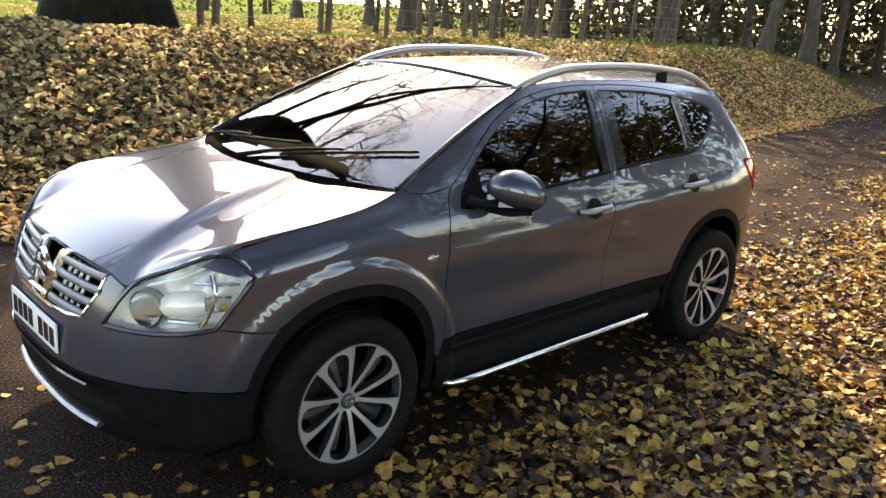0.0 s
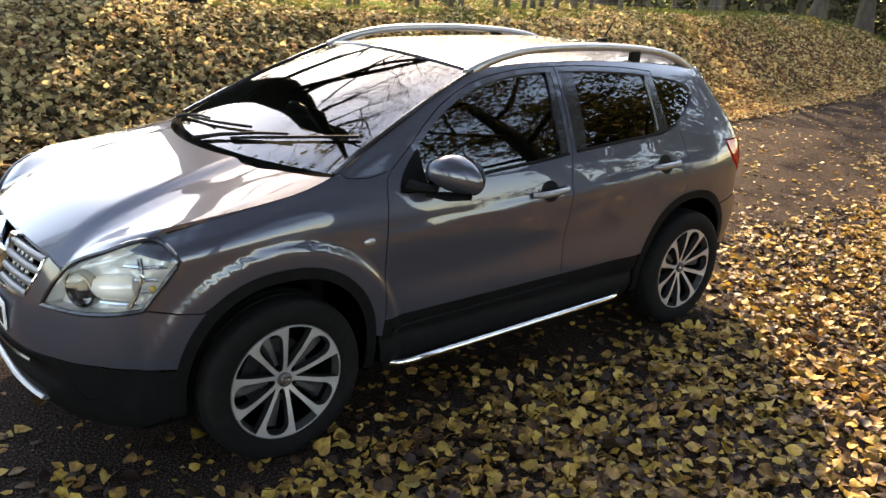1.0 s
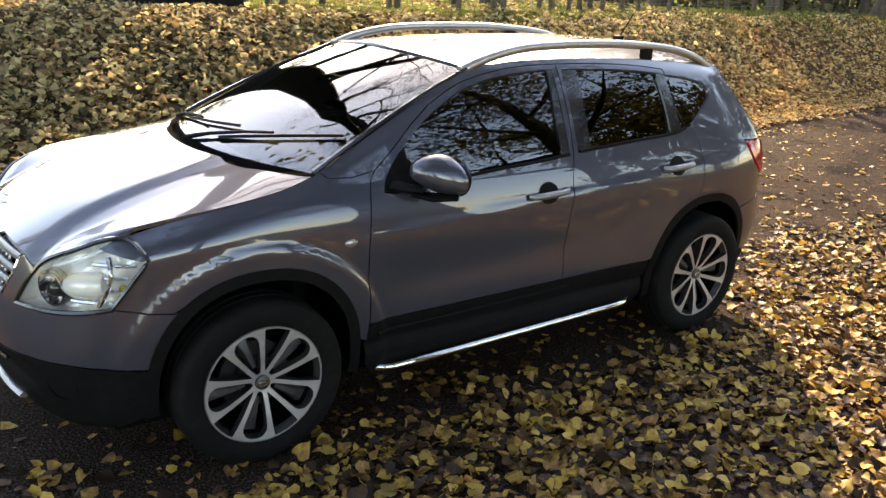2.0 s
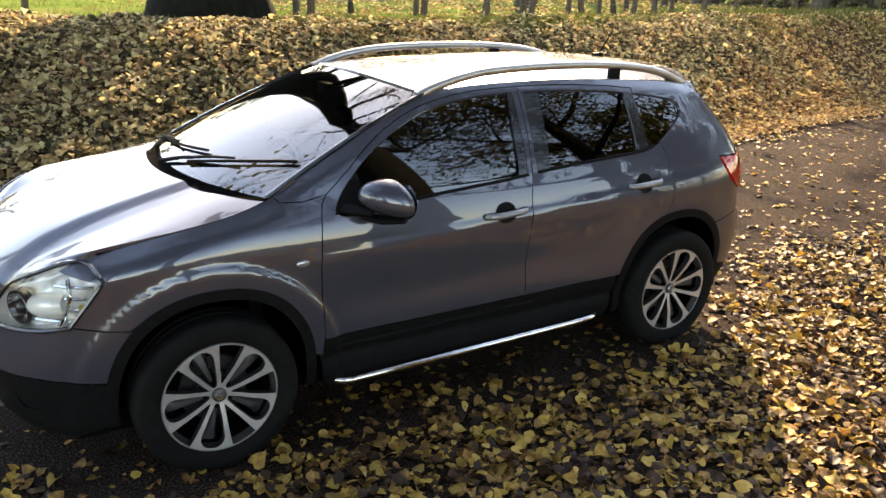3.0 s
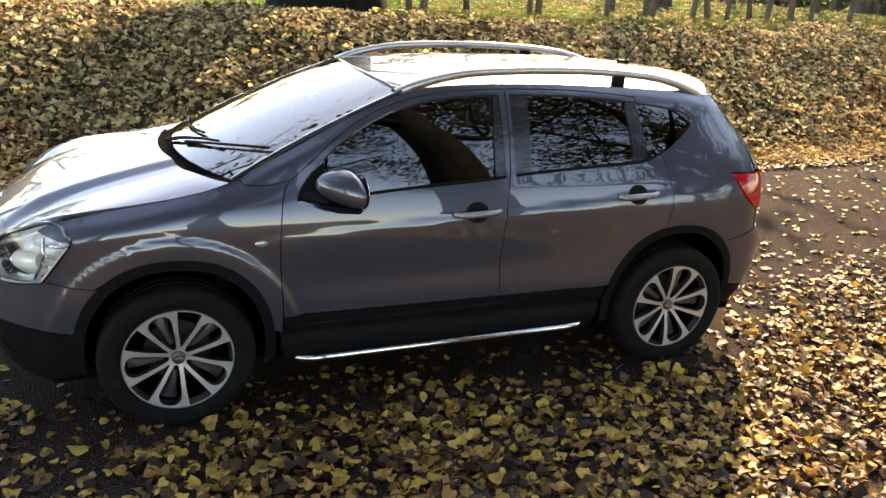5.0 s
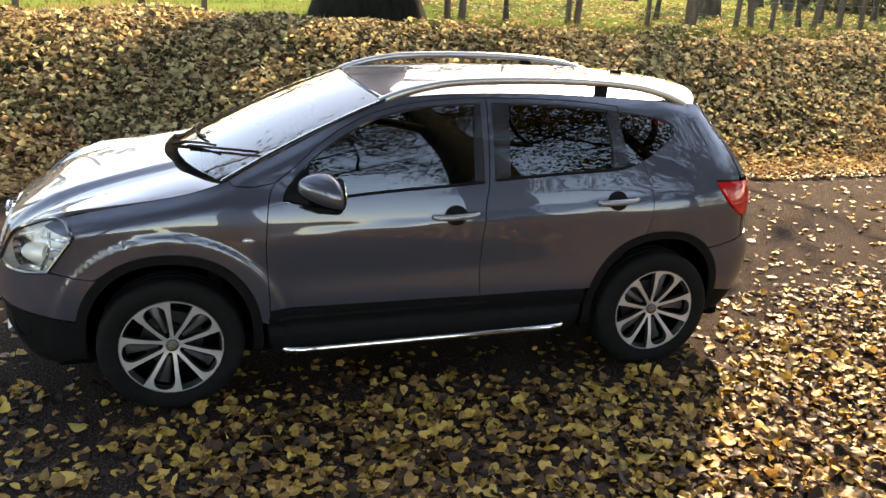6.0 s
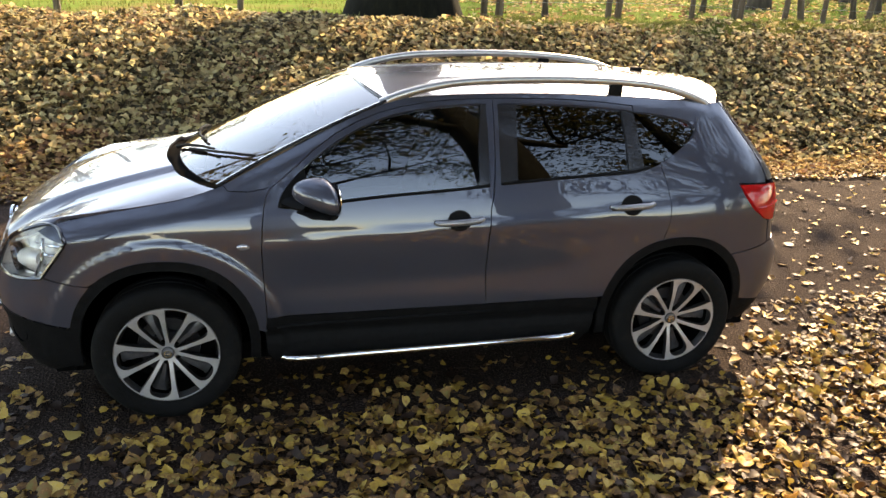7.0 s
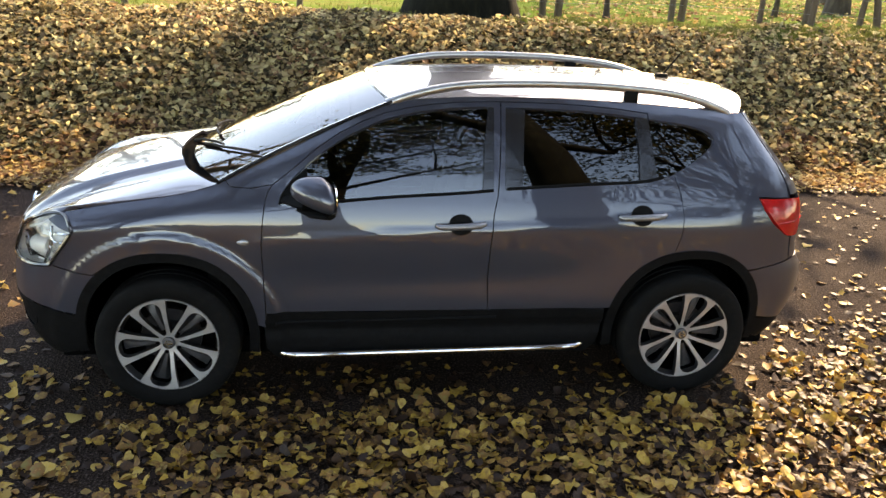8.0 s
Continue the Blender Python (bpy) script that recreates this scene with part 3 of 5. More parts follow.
    quarter = S((-1.02, edge(-1.02)), *run(edge, -0.98, 1.5, 60)) + [(1.86, 1.475), (1.9, 1.4), (1.925, 1.27), (1.915, 1.12), (1.9, 1.075), (1.8, 1.078)] + \
        S((1.645, 1.085), (1.682, 1.02), (1.737, 0.95), (1.825, 0.885)) + [(1.92, 0.868), (1.93, 0.74)] + S((1.75, 0.715), (1.63, 0.7)) + \
        S(*[q for q in arch(1.315, 2, 104) if q[1] > 0.69]) + S((1.2, 0.805), *DOOR_REAR[1:], *[tuple(q) for q in WR[::-1]], (1.06, 1.446), (1.058, 1.474),
        *[(x, win_top(x) + 0.027) for x in np.linspace(1.02, 0.34, 12)], *door_head[::-1], (-0.9, 1.115), (-1.0, 1.118))
    panel("body_side", quarter, PAINT, car, sides=(sd,), gap=0.0015)
    qg = S((1.06, 1.446), *[tuple(q) for q in WR], (1.13, 1.182), (1.075, 1.17), (1.07, 1.3))
    panel("quarter_glass", qg, PRIVACY, car, "dark rear quarter glass", fn=glazing(1.06, 1.38, 1.2, 1.42, 0.014), rim=0, gap=-0.012, sides=(sd,))
    # front wing
    wing = S(*DOOR_FRONT[::-1]) + S((-0.85, 0.42), *[q for q in arch(-1.315, 8, 172) if q[1] > 0.42 and not (q[0] < -1.5 and q[1] < 0.7)]) + \
        S((-1.64, 0.702)) + [(-1.76, 0.715), (-1.862, 0.735), (-1.805, 0.826), (-1.755, 0.908), (-1.82, 0.962)] + S(*run(edge, -1.77, -1.02, 22)) + S((-1.0, 1.118), (-0.9, 1.115))
    fw = panel("front_wing", wing, PAINT, car, sides=(sd,))
    panel("wing_corner", [(-1.96, 0.935), (-1.78, 0.9), (-1.66, 0.94), (-1.6, 0.985), (-1.78, 0.972), (-1.9, 0.965)], PAINT, fw, sides=(sd,), rim=0, gap=0, fn=lambda s, z: body(s, z, -0.009))
    # Added black backing panel and box that stop sunlight leaking through the wing seam.
    panel("seam_backing", S((-1.76, 0.66), (-1.655, 0.66), (-1.635, 0.74), (-1.76, 0.76)), SHADOW_GAP, fw, sides=(sd,), rim=0, gap=0, fn=lambda s, z: body(s, z, -0.012))
    cp = body(s_at(-1.632, 0.7), 0.7)
    part("seam_light_stop", box((0.04, 0.012, 0.03), (cp.x - 0.004, (cp.y + 0.014) * sd, cp.z), 0.003), SHADOW_GAP, fw)
    rp = body(s_at(-0.94, 0.87), 0.87)
    bm = bmesh.new()
    bmesh.ops.create_uvsphere(bm, u_segments=16, v_segments=8, radius=1)
    bm.transform(Matrix.Translation((rp.x, rp.y * sd, rp.z)) @ Matrix.Diagonal((0.03, 0.008, 0.016, 1)))
    part("side_repeater", bm, REPEATER, fw, "oval clear indicator repeater")
    # sill
    sill = [(-0.86, 0.42)] + [(x, 0.5) for x in np.linspace(-0.845, 0.87, 20)] + [(0.875, 0.42), (0.85, 0.3), (0.8, 0.23), (-0.8, 0.23), (-0.85, 0.3)]
    sl = panel("sill", S(*sill), BLACK_PLASTIC, car, "black plastic sill", sides=(sd,), fn=lambda s, z: body(s, z, 0.004 - 0.02 * math.exp(-((z - 0.4) / 0.03) ** 2)))
    rb = [body(*p) for p in S(*[(x, 0.455 + 0.012 * x) for x in np.linspace(-0.8, 0.3, 20)])]
    part("sill_ridge", tube([(p.x, (p.y - 0.006) * sd, p.z) for p in rb], 0.009, 6), BLACK_PLASTIC, sl)
    # chrome side bar
    bar = [(-0.79, -0.79, 0.262), (-0.75, -0.83, 0.264), (-0.7, -0.845, 0.266)] + [(x, -0.85, 0.268 + 0.012 * (x + 0.7)) for x in np.linspace(-0.6, 0.66, 12)] + [(0.73, -0.842, 0.286), (0.78, -0.8, 0.288)]
    sb = part("side_bar", tube([(x, y * sd, z) for x, y, z in bar], 0.018, 14), CHROME, car, "polished chrome tubular side bar")
    for bx in (-0.5, 0.05, 0.6):
        part("bracket", box((0.05, 0.2, 0.02), (bx, -0.74 * sd, 0.262), 0.004), BLACK_PLASTIC, sb)
    # black lips round the wheel openings
    for ax in AXLES:
        lip = S(*arch(ax, -8, 188, 34, grow=0.004)) + S(*arch(ax, 188, -8, 34, grow=-0.042))
        panel("arch_lip", lip, BLACK_PLASTIC, car, "matt black wheel arch lip", fn=lambda s, z: body(s, z, 0.005), sides=(sd,), rim=0.012, gap=0.0, soft=0.012)
    # wheel arch liners
    for ax in AXLES:
        vs, fs = [], []
        pts = arch(ax, -12, 192, 30)
        for x, z in pts:
            p = body(s_at(x, max(z, 0.2)), max(z, 0.2))
            for yy in (p.y + 0.004, p.y + 0.06, -0.5):
                vs.append((x, yy * sd, z))
        for i in range(len(pts) - 1):
            for k in range(2):
                fs.append((i * 3 + k, i * 3 + k + 1, i * 3 + k + 4, i * 3 + k + 3))
        c = len(vs)
        vs.append((ax, -0.5 * sd, 0.3))
        fs += [(i * 3 + 2, (i + 1) * 3 + 2, c) for i in range(len(pts) - 1)]
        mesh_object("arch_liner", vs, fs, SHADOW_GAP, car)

# ---- nose ----
half = [(S_FRONT, 0.5), (-2.6, 0.502), (-2.37, 0.505), (-2.2, 0.515), (-2.0, 0.515), (-1.85, 0.505)] + S((-1.725, 0.49)) + S(*[q for q in arch(-1.315, 172, 120) if 0.49 < q[1] < 0.7]) + S((-1.64, 0.7)) + \
    [(-1.76, 0.712), (-1.865, 0.732), (-2.03, 0.712), (-2.2, 0.7), (-2.285, 0.702), (-2.262, 0.755), (-2.232, 0.815), (-2.245, 0.838), (-2.33, 0.86), (-2.352, 0.85), (-2.352, 0.795), (-2.405, 0.7), (-2.5, 0.68), (-2.6, 0.672), (S_FRONT, 0.67)]
fb = panel("front_bumper", half, PAINT, car, sides=(1, -1), gap=0.0005)
low = [(S_FRONT, 0.495), (-2.6, 0.497), (-2.37, 0.5), (-2.2, 0.51), (-2.0, 0.51), (-1.85, 0.5)] + S((-1.73, 0.485), (-1.735, 0.42), (-1.7, 0.3)) + [(-1.9, 0.24), (-2.2, 0.225), (-2.45, 0.22), (S_FRONT, 0.22)]
panel("lower_bumper", low, BLACK_PLASTIC, fb, "black plastic lower bumper", sides=(1, -1), gap=0.0, fn=lambda s, z: body(s, z, 0.003 - 0.03 * math.exp(-((z - 0.43) / 0.045) ** 4) * sstep(-2.1, -2.35, s)))
skid = [body(s, 0.3, 0.006) for s in np.linspace(S_FRONT, -2.33, 14)]
skid = [(p.x, -p.y, p.z) for p in skid[::-1]] + [tuple(p) for p in skid[1:]]
part("skid_trim", tube(skid, 0.024, 10, squash=0.5), RAIL, fb, "silver lower skid trim")
trim = [body(s, 0.465, 0.004) for s in np.linspace(S_FRONT, -2.34, 12)]
part("intake_trim", tube([(p.x, -p.y, p.z) for p in trim[::-1]] + [tuple(p) for p in trim[1:]], 0.008, 6), TRIM_GLOSS, fb)
for sd in (1, -1):
    p = body(-2.06, 0.43, -0.03)
    fog = lathe([(0.0, -0.01), (0.03, -0.012), (0.045, -0.004), (0.055, 0.008), (0.062, 0.008), (0.062, -0.03)], 24)
    fog.transform(Matrix.Translation((p.x, p.y * sd, p.z)) @ Euler((0, 0, radians(-48 * sd))).to_matrix().to_4x4())
    part("fog_lamp", fog, TRIM_GLOSS, fb, "round front fog lamp")

# grille
SLAT = noisy(mat("satin silver grille slat", rough=0.35, metal=0.5), [(0.3, (0.17, 0.17, 0.175)), (0.7, (0.22, 0.22, 0.225))], scale=30, rough=(0.3, 0.45))
gr = panel("grille", [(S_FRONT, 0.675), (-2.6, 0.68), (-2.405, 0.7), (-2.352, 0.795), (-2.352, 0.85), (-2.45, 0.862), (-2.6, 0.872), (S_FRONT, 0.874)], SHADOW_GAP, car, "silver slatted grille with a V surround", sides=(1, -1), gap=-0.01, fn=lambda s, z: body(s, z, -0.045))
for sd in (1, -1):
    for k in range(4):
        z = 0.702 + 0.046 * k
        s1 = -2.405 + 0.053 * min(1, (z - 0.7) / 0.09)
        pts = [body(s, z + 0.012 * (s + 2.6), -0.008) for s in np.linspace(S_FRONT + 0.11, s1, 8)]
        part("slat", tube([(p.x, p.y * sd, p.z) for p in pts], 0.0155, 10), SLAT, gr)
    for k in range(4):
        s = S_FRONT + 0.16 + 0.047 * k
        pts = [body(s, z, -0.022) for z in np.linspace(0.69, 0.85, 6)]
        part("slat", tube([(p.x, p.y * sd, p.z) for p in pts], 0.008, 6), ALLOY, gr)
    rimp = [body(*q, -0.001) for q in [(-2.6, 0.682), (-2.5, 0.685), (-2.41, 0.702), (-2.36, 0.79), (-2.356, 0.848)]]
    part("grille_surround", tube([(p.x, p.y * sd, p.z) for p in rimp], 0.007, 6), CHROME, gr)
    a, b = body(S_FRONT + 0.085, 0.868, 0.016), body(S_FRONT + 0.025, 0.685, 0.016)
    c2, d2 = body(S_FRONT + 0.145, 0.868, 0.006), body(S_FRONT + 0.09, 0.685, 0.006)
    vs = [Vector((p.x, p.y * sd, p.z)) for p in (a, c2, d2, b)]
    vs += [v + Vector((0.03, 0, 0)) for v in vs]
    bm = bmesh.new()
    w = [bm.verts.new(v) for v in vs]
    for f in ((0, 1, 2, 3), (7, 6, 5, 4), (0, 4, 5, 1), (1, 5, 6, 2), (2, 6, 7, 3), (3, 7, 4, 0)):
        bm.faces.new([w[i] for i in f])
    bmesh.ops.bevel(bm, geom=bm.edges[:], offset=0.005, segments=2, affect="EDGES")
    part("chrome_bar", bm, CHROME, gr, "chrome V limb")
ctr = body(S_FRONT, 0.79, 0.012)
em = lathe([(0.05, -0.008), (0.053, 0.006), (0.06, 0.009), (0.067, 0.006), (0.069, -0.008)], 36)
em.transform(Matrix.Translation(ctr) @ Euler((0, 0, radians(-90))).to_matrix().to_4x4() @ Euler((0, 0, math.pi)).to_matrix().to_4x4())
part("emblem_ring", em, CHROME, gr, "chrome ring emblem")
part("emblem_bar", box((0.014, 0.15, 0.024), ctr, 0.004), CHROME, gr)
foot = body(S_FRONT, 0.7, 0.006)
part("chrome_base", box((0.02, 0.13, 0.034), foot, 0.006, turn=Euler((0, radians(-14), 0)).to_matrix().to_4x4()), CHROME, gr, "chrome foot joining the V limbs")
part("lower_trim", tube([body(s, 0.68, 0.004) for s in np.linspace(-2.6, S_FRONT, 6)] + [Vector((p.x, -p.y, p.z)) for p in (body(s, 0.68, 0.004) for s in np.linspace(S_FRONT, -2.6, 6)[1:])], 0.008, 6), CHROME, gr)

# number plate with plain bars
pl = part("number_plate", box((0.008, 0.5, 0.111), (body(S_FRONT, 0.585).x - 0.002, 0, 0.587), 0.002), PLATE, car, "white plate with plain dark bars")
for y, w in ((-0.2, 0.045), (-0.14, 0.045), (-0.08, 0.045), (-0.02, 0.045), (0.09, 0.045), (0.15, 0.045), (0.21, 0.045)):
    part("plate_bar", box((0.004, w, 0.07), (body(S_FRONT, 0.585).x - 0.0065, -y, 0.585)), TRIM_GLOSS, pl)

# headlights
LAMP = [(-2.285, 0.702), (-2.262, 0.755), (-2.232, 0.815), (-2.18, 0.878), (-2.05, 0.936), (-1.915, 0.972), (-1.82, 0.964), (-1.755, 0.908), (-1.805, 0.826), (-1.862, 0.735), (-2.03, 0.712)]
for sd in (1, -1):
    dense = np.vstack([catmull(LAMP[:8], 5)[:-1], catmull(LAMP[7:10], 5)[:-1], catmull(LAMP[9:] + LAMP[:1], 5)[:-1]])
    hl = panel("headlight", dense.tolist(), LAMP_SILVER, car, "clear headlight with silver reflectors", sides=(sd,), gap=0.0, fn=lambda s, z: body(s, z, -0.07 + 0.012 * math.sin(s * 40) * math.cos(z * 50)), step=0.02)
    panel("lens", dense.tolist(), LENS, hl, "clear plastic lens", sides=(sd,), gap=0.002, rim=0.0, fn=lambda s, z: body(s, z, 0.004), step=0.02).visible_shadow = False
    pts = [body(*q, 0.003) for q in dense] 
    pts.append(pts[0])
    part("seal", tube([(p.x, p.y * sd, p.z) for p in pts], 0.009, 6), TRIM_GLOSS, hl)
    bulge = [body(s, 0.8 + 0.1 * (s + 2.0), -0.05) for s in np.linspace(-2.1, -1.93, 8)]
    part("reflector", tube([(p.x, p.y * sd, p.z) for p in bulge], [0.03, 0.042, 0.046, 0.047, 0.047, 0.046, 0.043, 0.036], 14), LAMP_SILVER, hl)
    rib = catmull([tuple(body(s, z, -0.02)) for s, z in ((-1.92, 0.735), (-1.9, 0.79), (-1.895, 0.85), (-1.92, 0.91))], 5)
    part("chrome_rib", tube([(p[0], p[1] * sd, p[2]) for p in rib], 0.009, 8), CHROME, hl)
    brow = [body(s, 0.885 + 0.35 * (s + 2.08), -0.02) for s in np.linspace(-2.16, -1.9, 8)]
    part("chrome_rib", tube([(p.x, p.y * sd, p.z) for p in brow], 0.007, 8), LAMP_SILVER, hl)
    wall_v, wall_f = [], []
    for q in dense:
        for o in (0.0, -0.085):
            p = body(*q, o)
            wall_v.append((p.x, p.y * sd, p.z))
    n = len(dense)
    for i in range(n):
        j = (i + 1) % n
        wall_f.append((2 * i, 2 * j, 2 * j + 1, 2 * i + 1))
    mesh_object("bezel", wall_v, wall_f, LAMP_SILVER, hl)
    for (s, z, r, m, nm) in ((-2.15, 0.775, 0.058, CHROME, "projector"),):
        p = body(s, z, -0.03)
        bowl = lathe([(r, -0.01), (r * 1.06, 0.0), (r, 0.006), (r * 0.9, -0.015), (r * 0.6, -0.04), (r * 0.1, -0.05)], 28)
        turn = Matrix.Translation((p.x, p.y * sd, p.z)) @ Euler((0, 0, radians(-62 * sd) if sd > 0 else radians(242))).to_matrix().to_4x4()
        bowl.transform(turn @ Euler((0, 0, math.pi if sd > 0 else 0)).to_matrix().to_4x4())
        part(nm, bowl, m, hl)
        ring = lathe([(r * 1.02, -0.02), (r * 1.06, 0.004), (r * 1.16, 0.004), (r * 1.2, -0.03)], 28)
        ring.transform(turn @ Euler((0, 0, math.pi if sd > 0 else 0)).to_matrix().to_4x4())
        part("projector_rim", ring, TRIM_GLOSS, hl, "dark rim round the projector")
        ball = bmesh.new()
        bmesh.ops.create_uvsphere(ball, u_segments=16, v_segments=10, radius=r * 0.62)
        ball.transform(Matrix.Translation((p.x + 0.02, p.y * sd, p.z)))
        part("bulb", ball, TRIM_GLOSS if nm == "projector" else LENS, hl)
    for k in range(5):
        z = 0.74 + 0.045 * k
        a0, a1 = -2.06 + 0.02 * k, -1.885 + 0.025 * k
        rib = [body(s, z, -0.045) for s in np.linspace(a0, a1, 6)]
        part("reflector_rib", tube([(p.x, p.y * sd, p.z) for p in rib], 0.007, 6), CHROME, hl)
    p = body(-1.86, 0.79, -0.03)
    ball = bmesh.new()
    bmesh.ops.create_uvsphere(ball, u_segments=12, v_segments=8, radius=0.014)
    ball.transform(Matrix.Translation((p.x + 0.02, (p.y + 0.02) * sd, p.z)))
    part("indicator_bulb", ball, AMBER, hl, "amber indicator bulb")

# bonnet
def hood_point(u, v):
    """u: -1 left edge to 1 right edge, v: 0 nose to 1 windscreen."""
    a = abs(u)
    fr = HOOD_FRONT(a)
    xr = -1.325 + 0.265 * a ** 2.1
    yr = 0.752 * a
    w = 1 - (1 - v) ** 1.25 * (1 - 0.0)
    x = fr.x + (xr - fr.x) * w
    y0 = -fr.y + (yr + fr.y) * w
    # widen towards the shut line of the wing
    full = (look_up(EDGE_Y, max(x, -1.9)) - 0.001)
    edge_y = -HOOD_FRONT(1.0).y + (0.752 + HOOD_FRONT(1.0).y) * w
    y = y0 + (full - edge_y) * a ** 3 * sstep(0.0, 0.06, w)
    z = hood_z(x, y) + 0.0
    z += (fr.z - hood_z(fr.x, fr.y)) * (1 - w) ** 3
    if a > 0.5 and x > -1.9:
        z += (look_up(EDGE_Z, x) - hood_z(x, full)) * ((a - 0.5) / 0.5) ** 3 * sstep(0.0, 0.06, w)
    return Vector((x, math.copysign(y, u), z))


_hf = catmull([(S_FRONT, 0.882), (-2.6, 0.88), (-2.45, 0.876), (-2.33, 0.866), (-2.245, 0.845), (-2.2, 0.862), (-2.16, 0.89), (-2.05, 0.942), (-1.915, 0.978), (-1.87, 0.976)], 8)


def HOOD_FRONT(a):
    k = a * (len(_hf) - 1)
    i = min(int(k), len(_hf) - 2)
    q = _hf[i] + (_hf[i + 1] - _hf[i]) * (k - i)
    return body(float(q[0]), float(q[1]), 0.0)


def loft(name, fn, nu, nv, material, parent, label="", u0=-1, u1=1, drop=None):
    vs = [fn(u0 + (u1 - u0) * i / nu, j / nv) for j in range(nv + 1) for i in range(nu + 1)]
    fs = [(j * (nu + 1) + i, j * (nu + 1) + i + 1, (j + 1) * (nu + 1) + i + 1, (j + 1) * (nu + 1) + i) for j in range(nv) for i in range(nu)]
    if drop:
        rim_ids = [i for i in range(nu + 1)] + [j * (nu + 1) + nu for j in range(1, nv + 1)] + [nv * (nu + 1) + i for i in range(nu - 1, -1, -1)] + [j * (nu + 1) for j in range(nv - 1, 0, -1)]
        k = len(vs)
        n = len(rim_ids)
        vs += [vs[i].copy() for i in rim_ids] + [vs[i] + Vector((0, 0, -drop)) for i in rim_ids]
        fs += [(k + i, k + n + i, k + n + (i + 1) % n, k + (i + 1) % n) for i in range(n)]
    a, b, c = (vs[i] for i in fs[len(fs) // 3][:3])
    if (b - a).cross(c - a).z < 0:
        fs = [f[::-1] for f in fs]
    return mesh_object(name, vs, fs, material, parent, label)


loft("bonnet", hood_point, 64, 44, PAINT, car, "grey bonnet with pressed ridges", drop=0.015)


# windscreen
def screen(u, v, out=0.0):
    b = Vector((-1.045 - 0.21 * (1 - u * u), 0.742 * u, 1.134 + 0.004 * (1 - u * u)))
    t = Vector((-0.235 - 0.1 * (1 - u * u), 0.61 * u, 1.5 + 0.042 * (1 - u * u)))
    p = b.lerp(t, v)
    return p + Vector((-0.42, 0, 0.9)) * (0.028 * 4 * v * (1 - v) * 0.6 + out)


ws = loft("windscreen", lambda u, v: screen(u, v), 30, 20, SCREEN, car, "raked clear windscreen")
ws.visible_shadow = False
for side_u in (-1, 1):
    pts = [screen(side_u, v, 0.002) for v in np.linspace(0, 1, 14)]
    part("screen_seal", tube(pts, 0.011, 6), TRIM_GLOSS, ws)
part("screen_seal", tube([screen(u, 1.0, 0.0) for u in np.linspace(-1, 1, 16)], 0.009, 6), TRIM_GLOSS, ws)
part("mirror_mount", box((0.05, 0.1, 0.06), screen(0.0, 0.86, -0.04), 0.012), BLACK_PLASTIC, ws)
part("rear_view_mirror", box((0.03, 0.24, 0.065), screen(0.0, 0.76, -0.1), 0.012), BLACK_PLASTIC, ws, "black interior mirror")


def cowl(u, v):
    a = hood_point(u, 1.0) + Vector((-0.02, 0, -0.014))
    b = screen(u, 0.0) + Vector((0.03, 0, -0.004))
    return a.lerp(b, v) + Vector((0, 0, -0.035 * 4 * v * (1 - v) * (1 - u * u)))


# Takes the recess black, so the shade of the hollow is in its colour.
cw = loft("cowl", cowl, 40, 8, SHADOW_GAP, car, "black plastic scuttle below the windscreen")
for (u0, v0, u1, v1, au, av) in ((-0.2, 0.06, -0.93, 0.26, 0.1, -0.02), (0.62, 0.05, -0.22, 0.16, 0.85, -0.02)):
    wp = [screen(u0 + (u1 - u0) * k / 10, v0 + (v1 - v0) * k / 10, 0.014) for k in range(11)]
    wi = part("wiper", tube(wp, 0.007, 6), BLACK_PLASTIC, car, "black wiper resting on the glass")
    mid = screen((u0 + u1) / 2, (v0 + v1) / 2, 0.03)
    root = screen(au, av, 0.012)
    part("wiper_arm", tube([root, root.lerp(mid, 0.3) + Vector((0, 0, 0.012)), root.lerp(mid, 0.7) + Vector((0, 0, 0.01)), mid], [0.013, 0.009, 0.007, 0.006], 6), BLACK_PLASTIC, wi)


# roof
ROOF_C = table([(-0.4, 1.535), (-0.33, 1.542), (0.0, 1.566), (0.4, 1.585), (0.9, 1.588), (1.3, 1.574), (1.6, 1.545), (1.8, 1.52)])


def roof(u, v):
    a = abs(u)
    x0, x1 = -0.235 - 0.1 * (1 - u * u), 1.58 + 0.14 * (1 - a ** 3)
    x = x0 + (x1 - x0) * v
    ye = look_up(EDGE_Y, x) if x < 1.62 else 0.535
    ze = look_up(EDGE_Z, x) if x < 1.62 else 1.468
    y = ye * u
    z = ze + (look_up(ROOF_C, x) - ze) * (1 - a ** 2.6)
    return Vector((x, y, z + 0.001))


loft("roof", roof, 40, 50, PAINT, car, "grey metallic roof", drop=0.02)
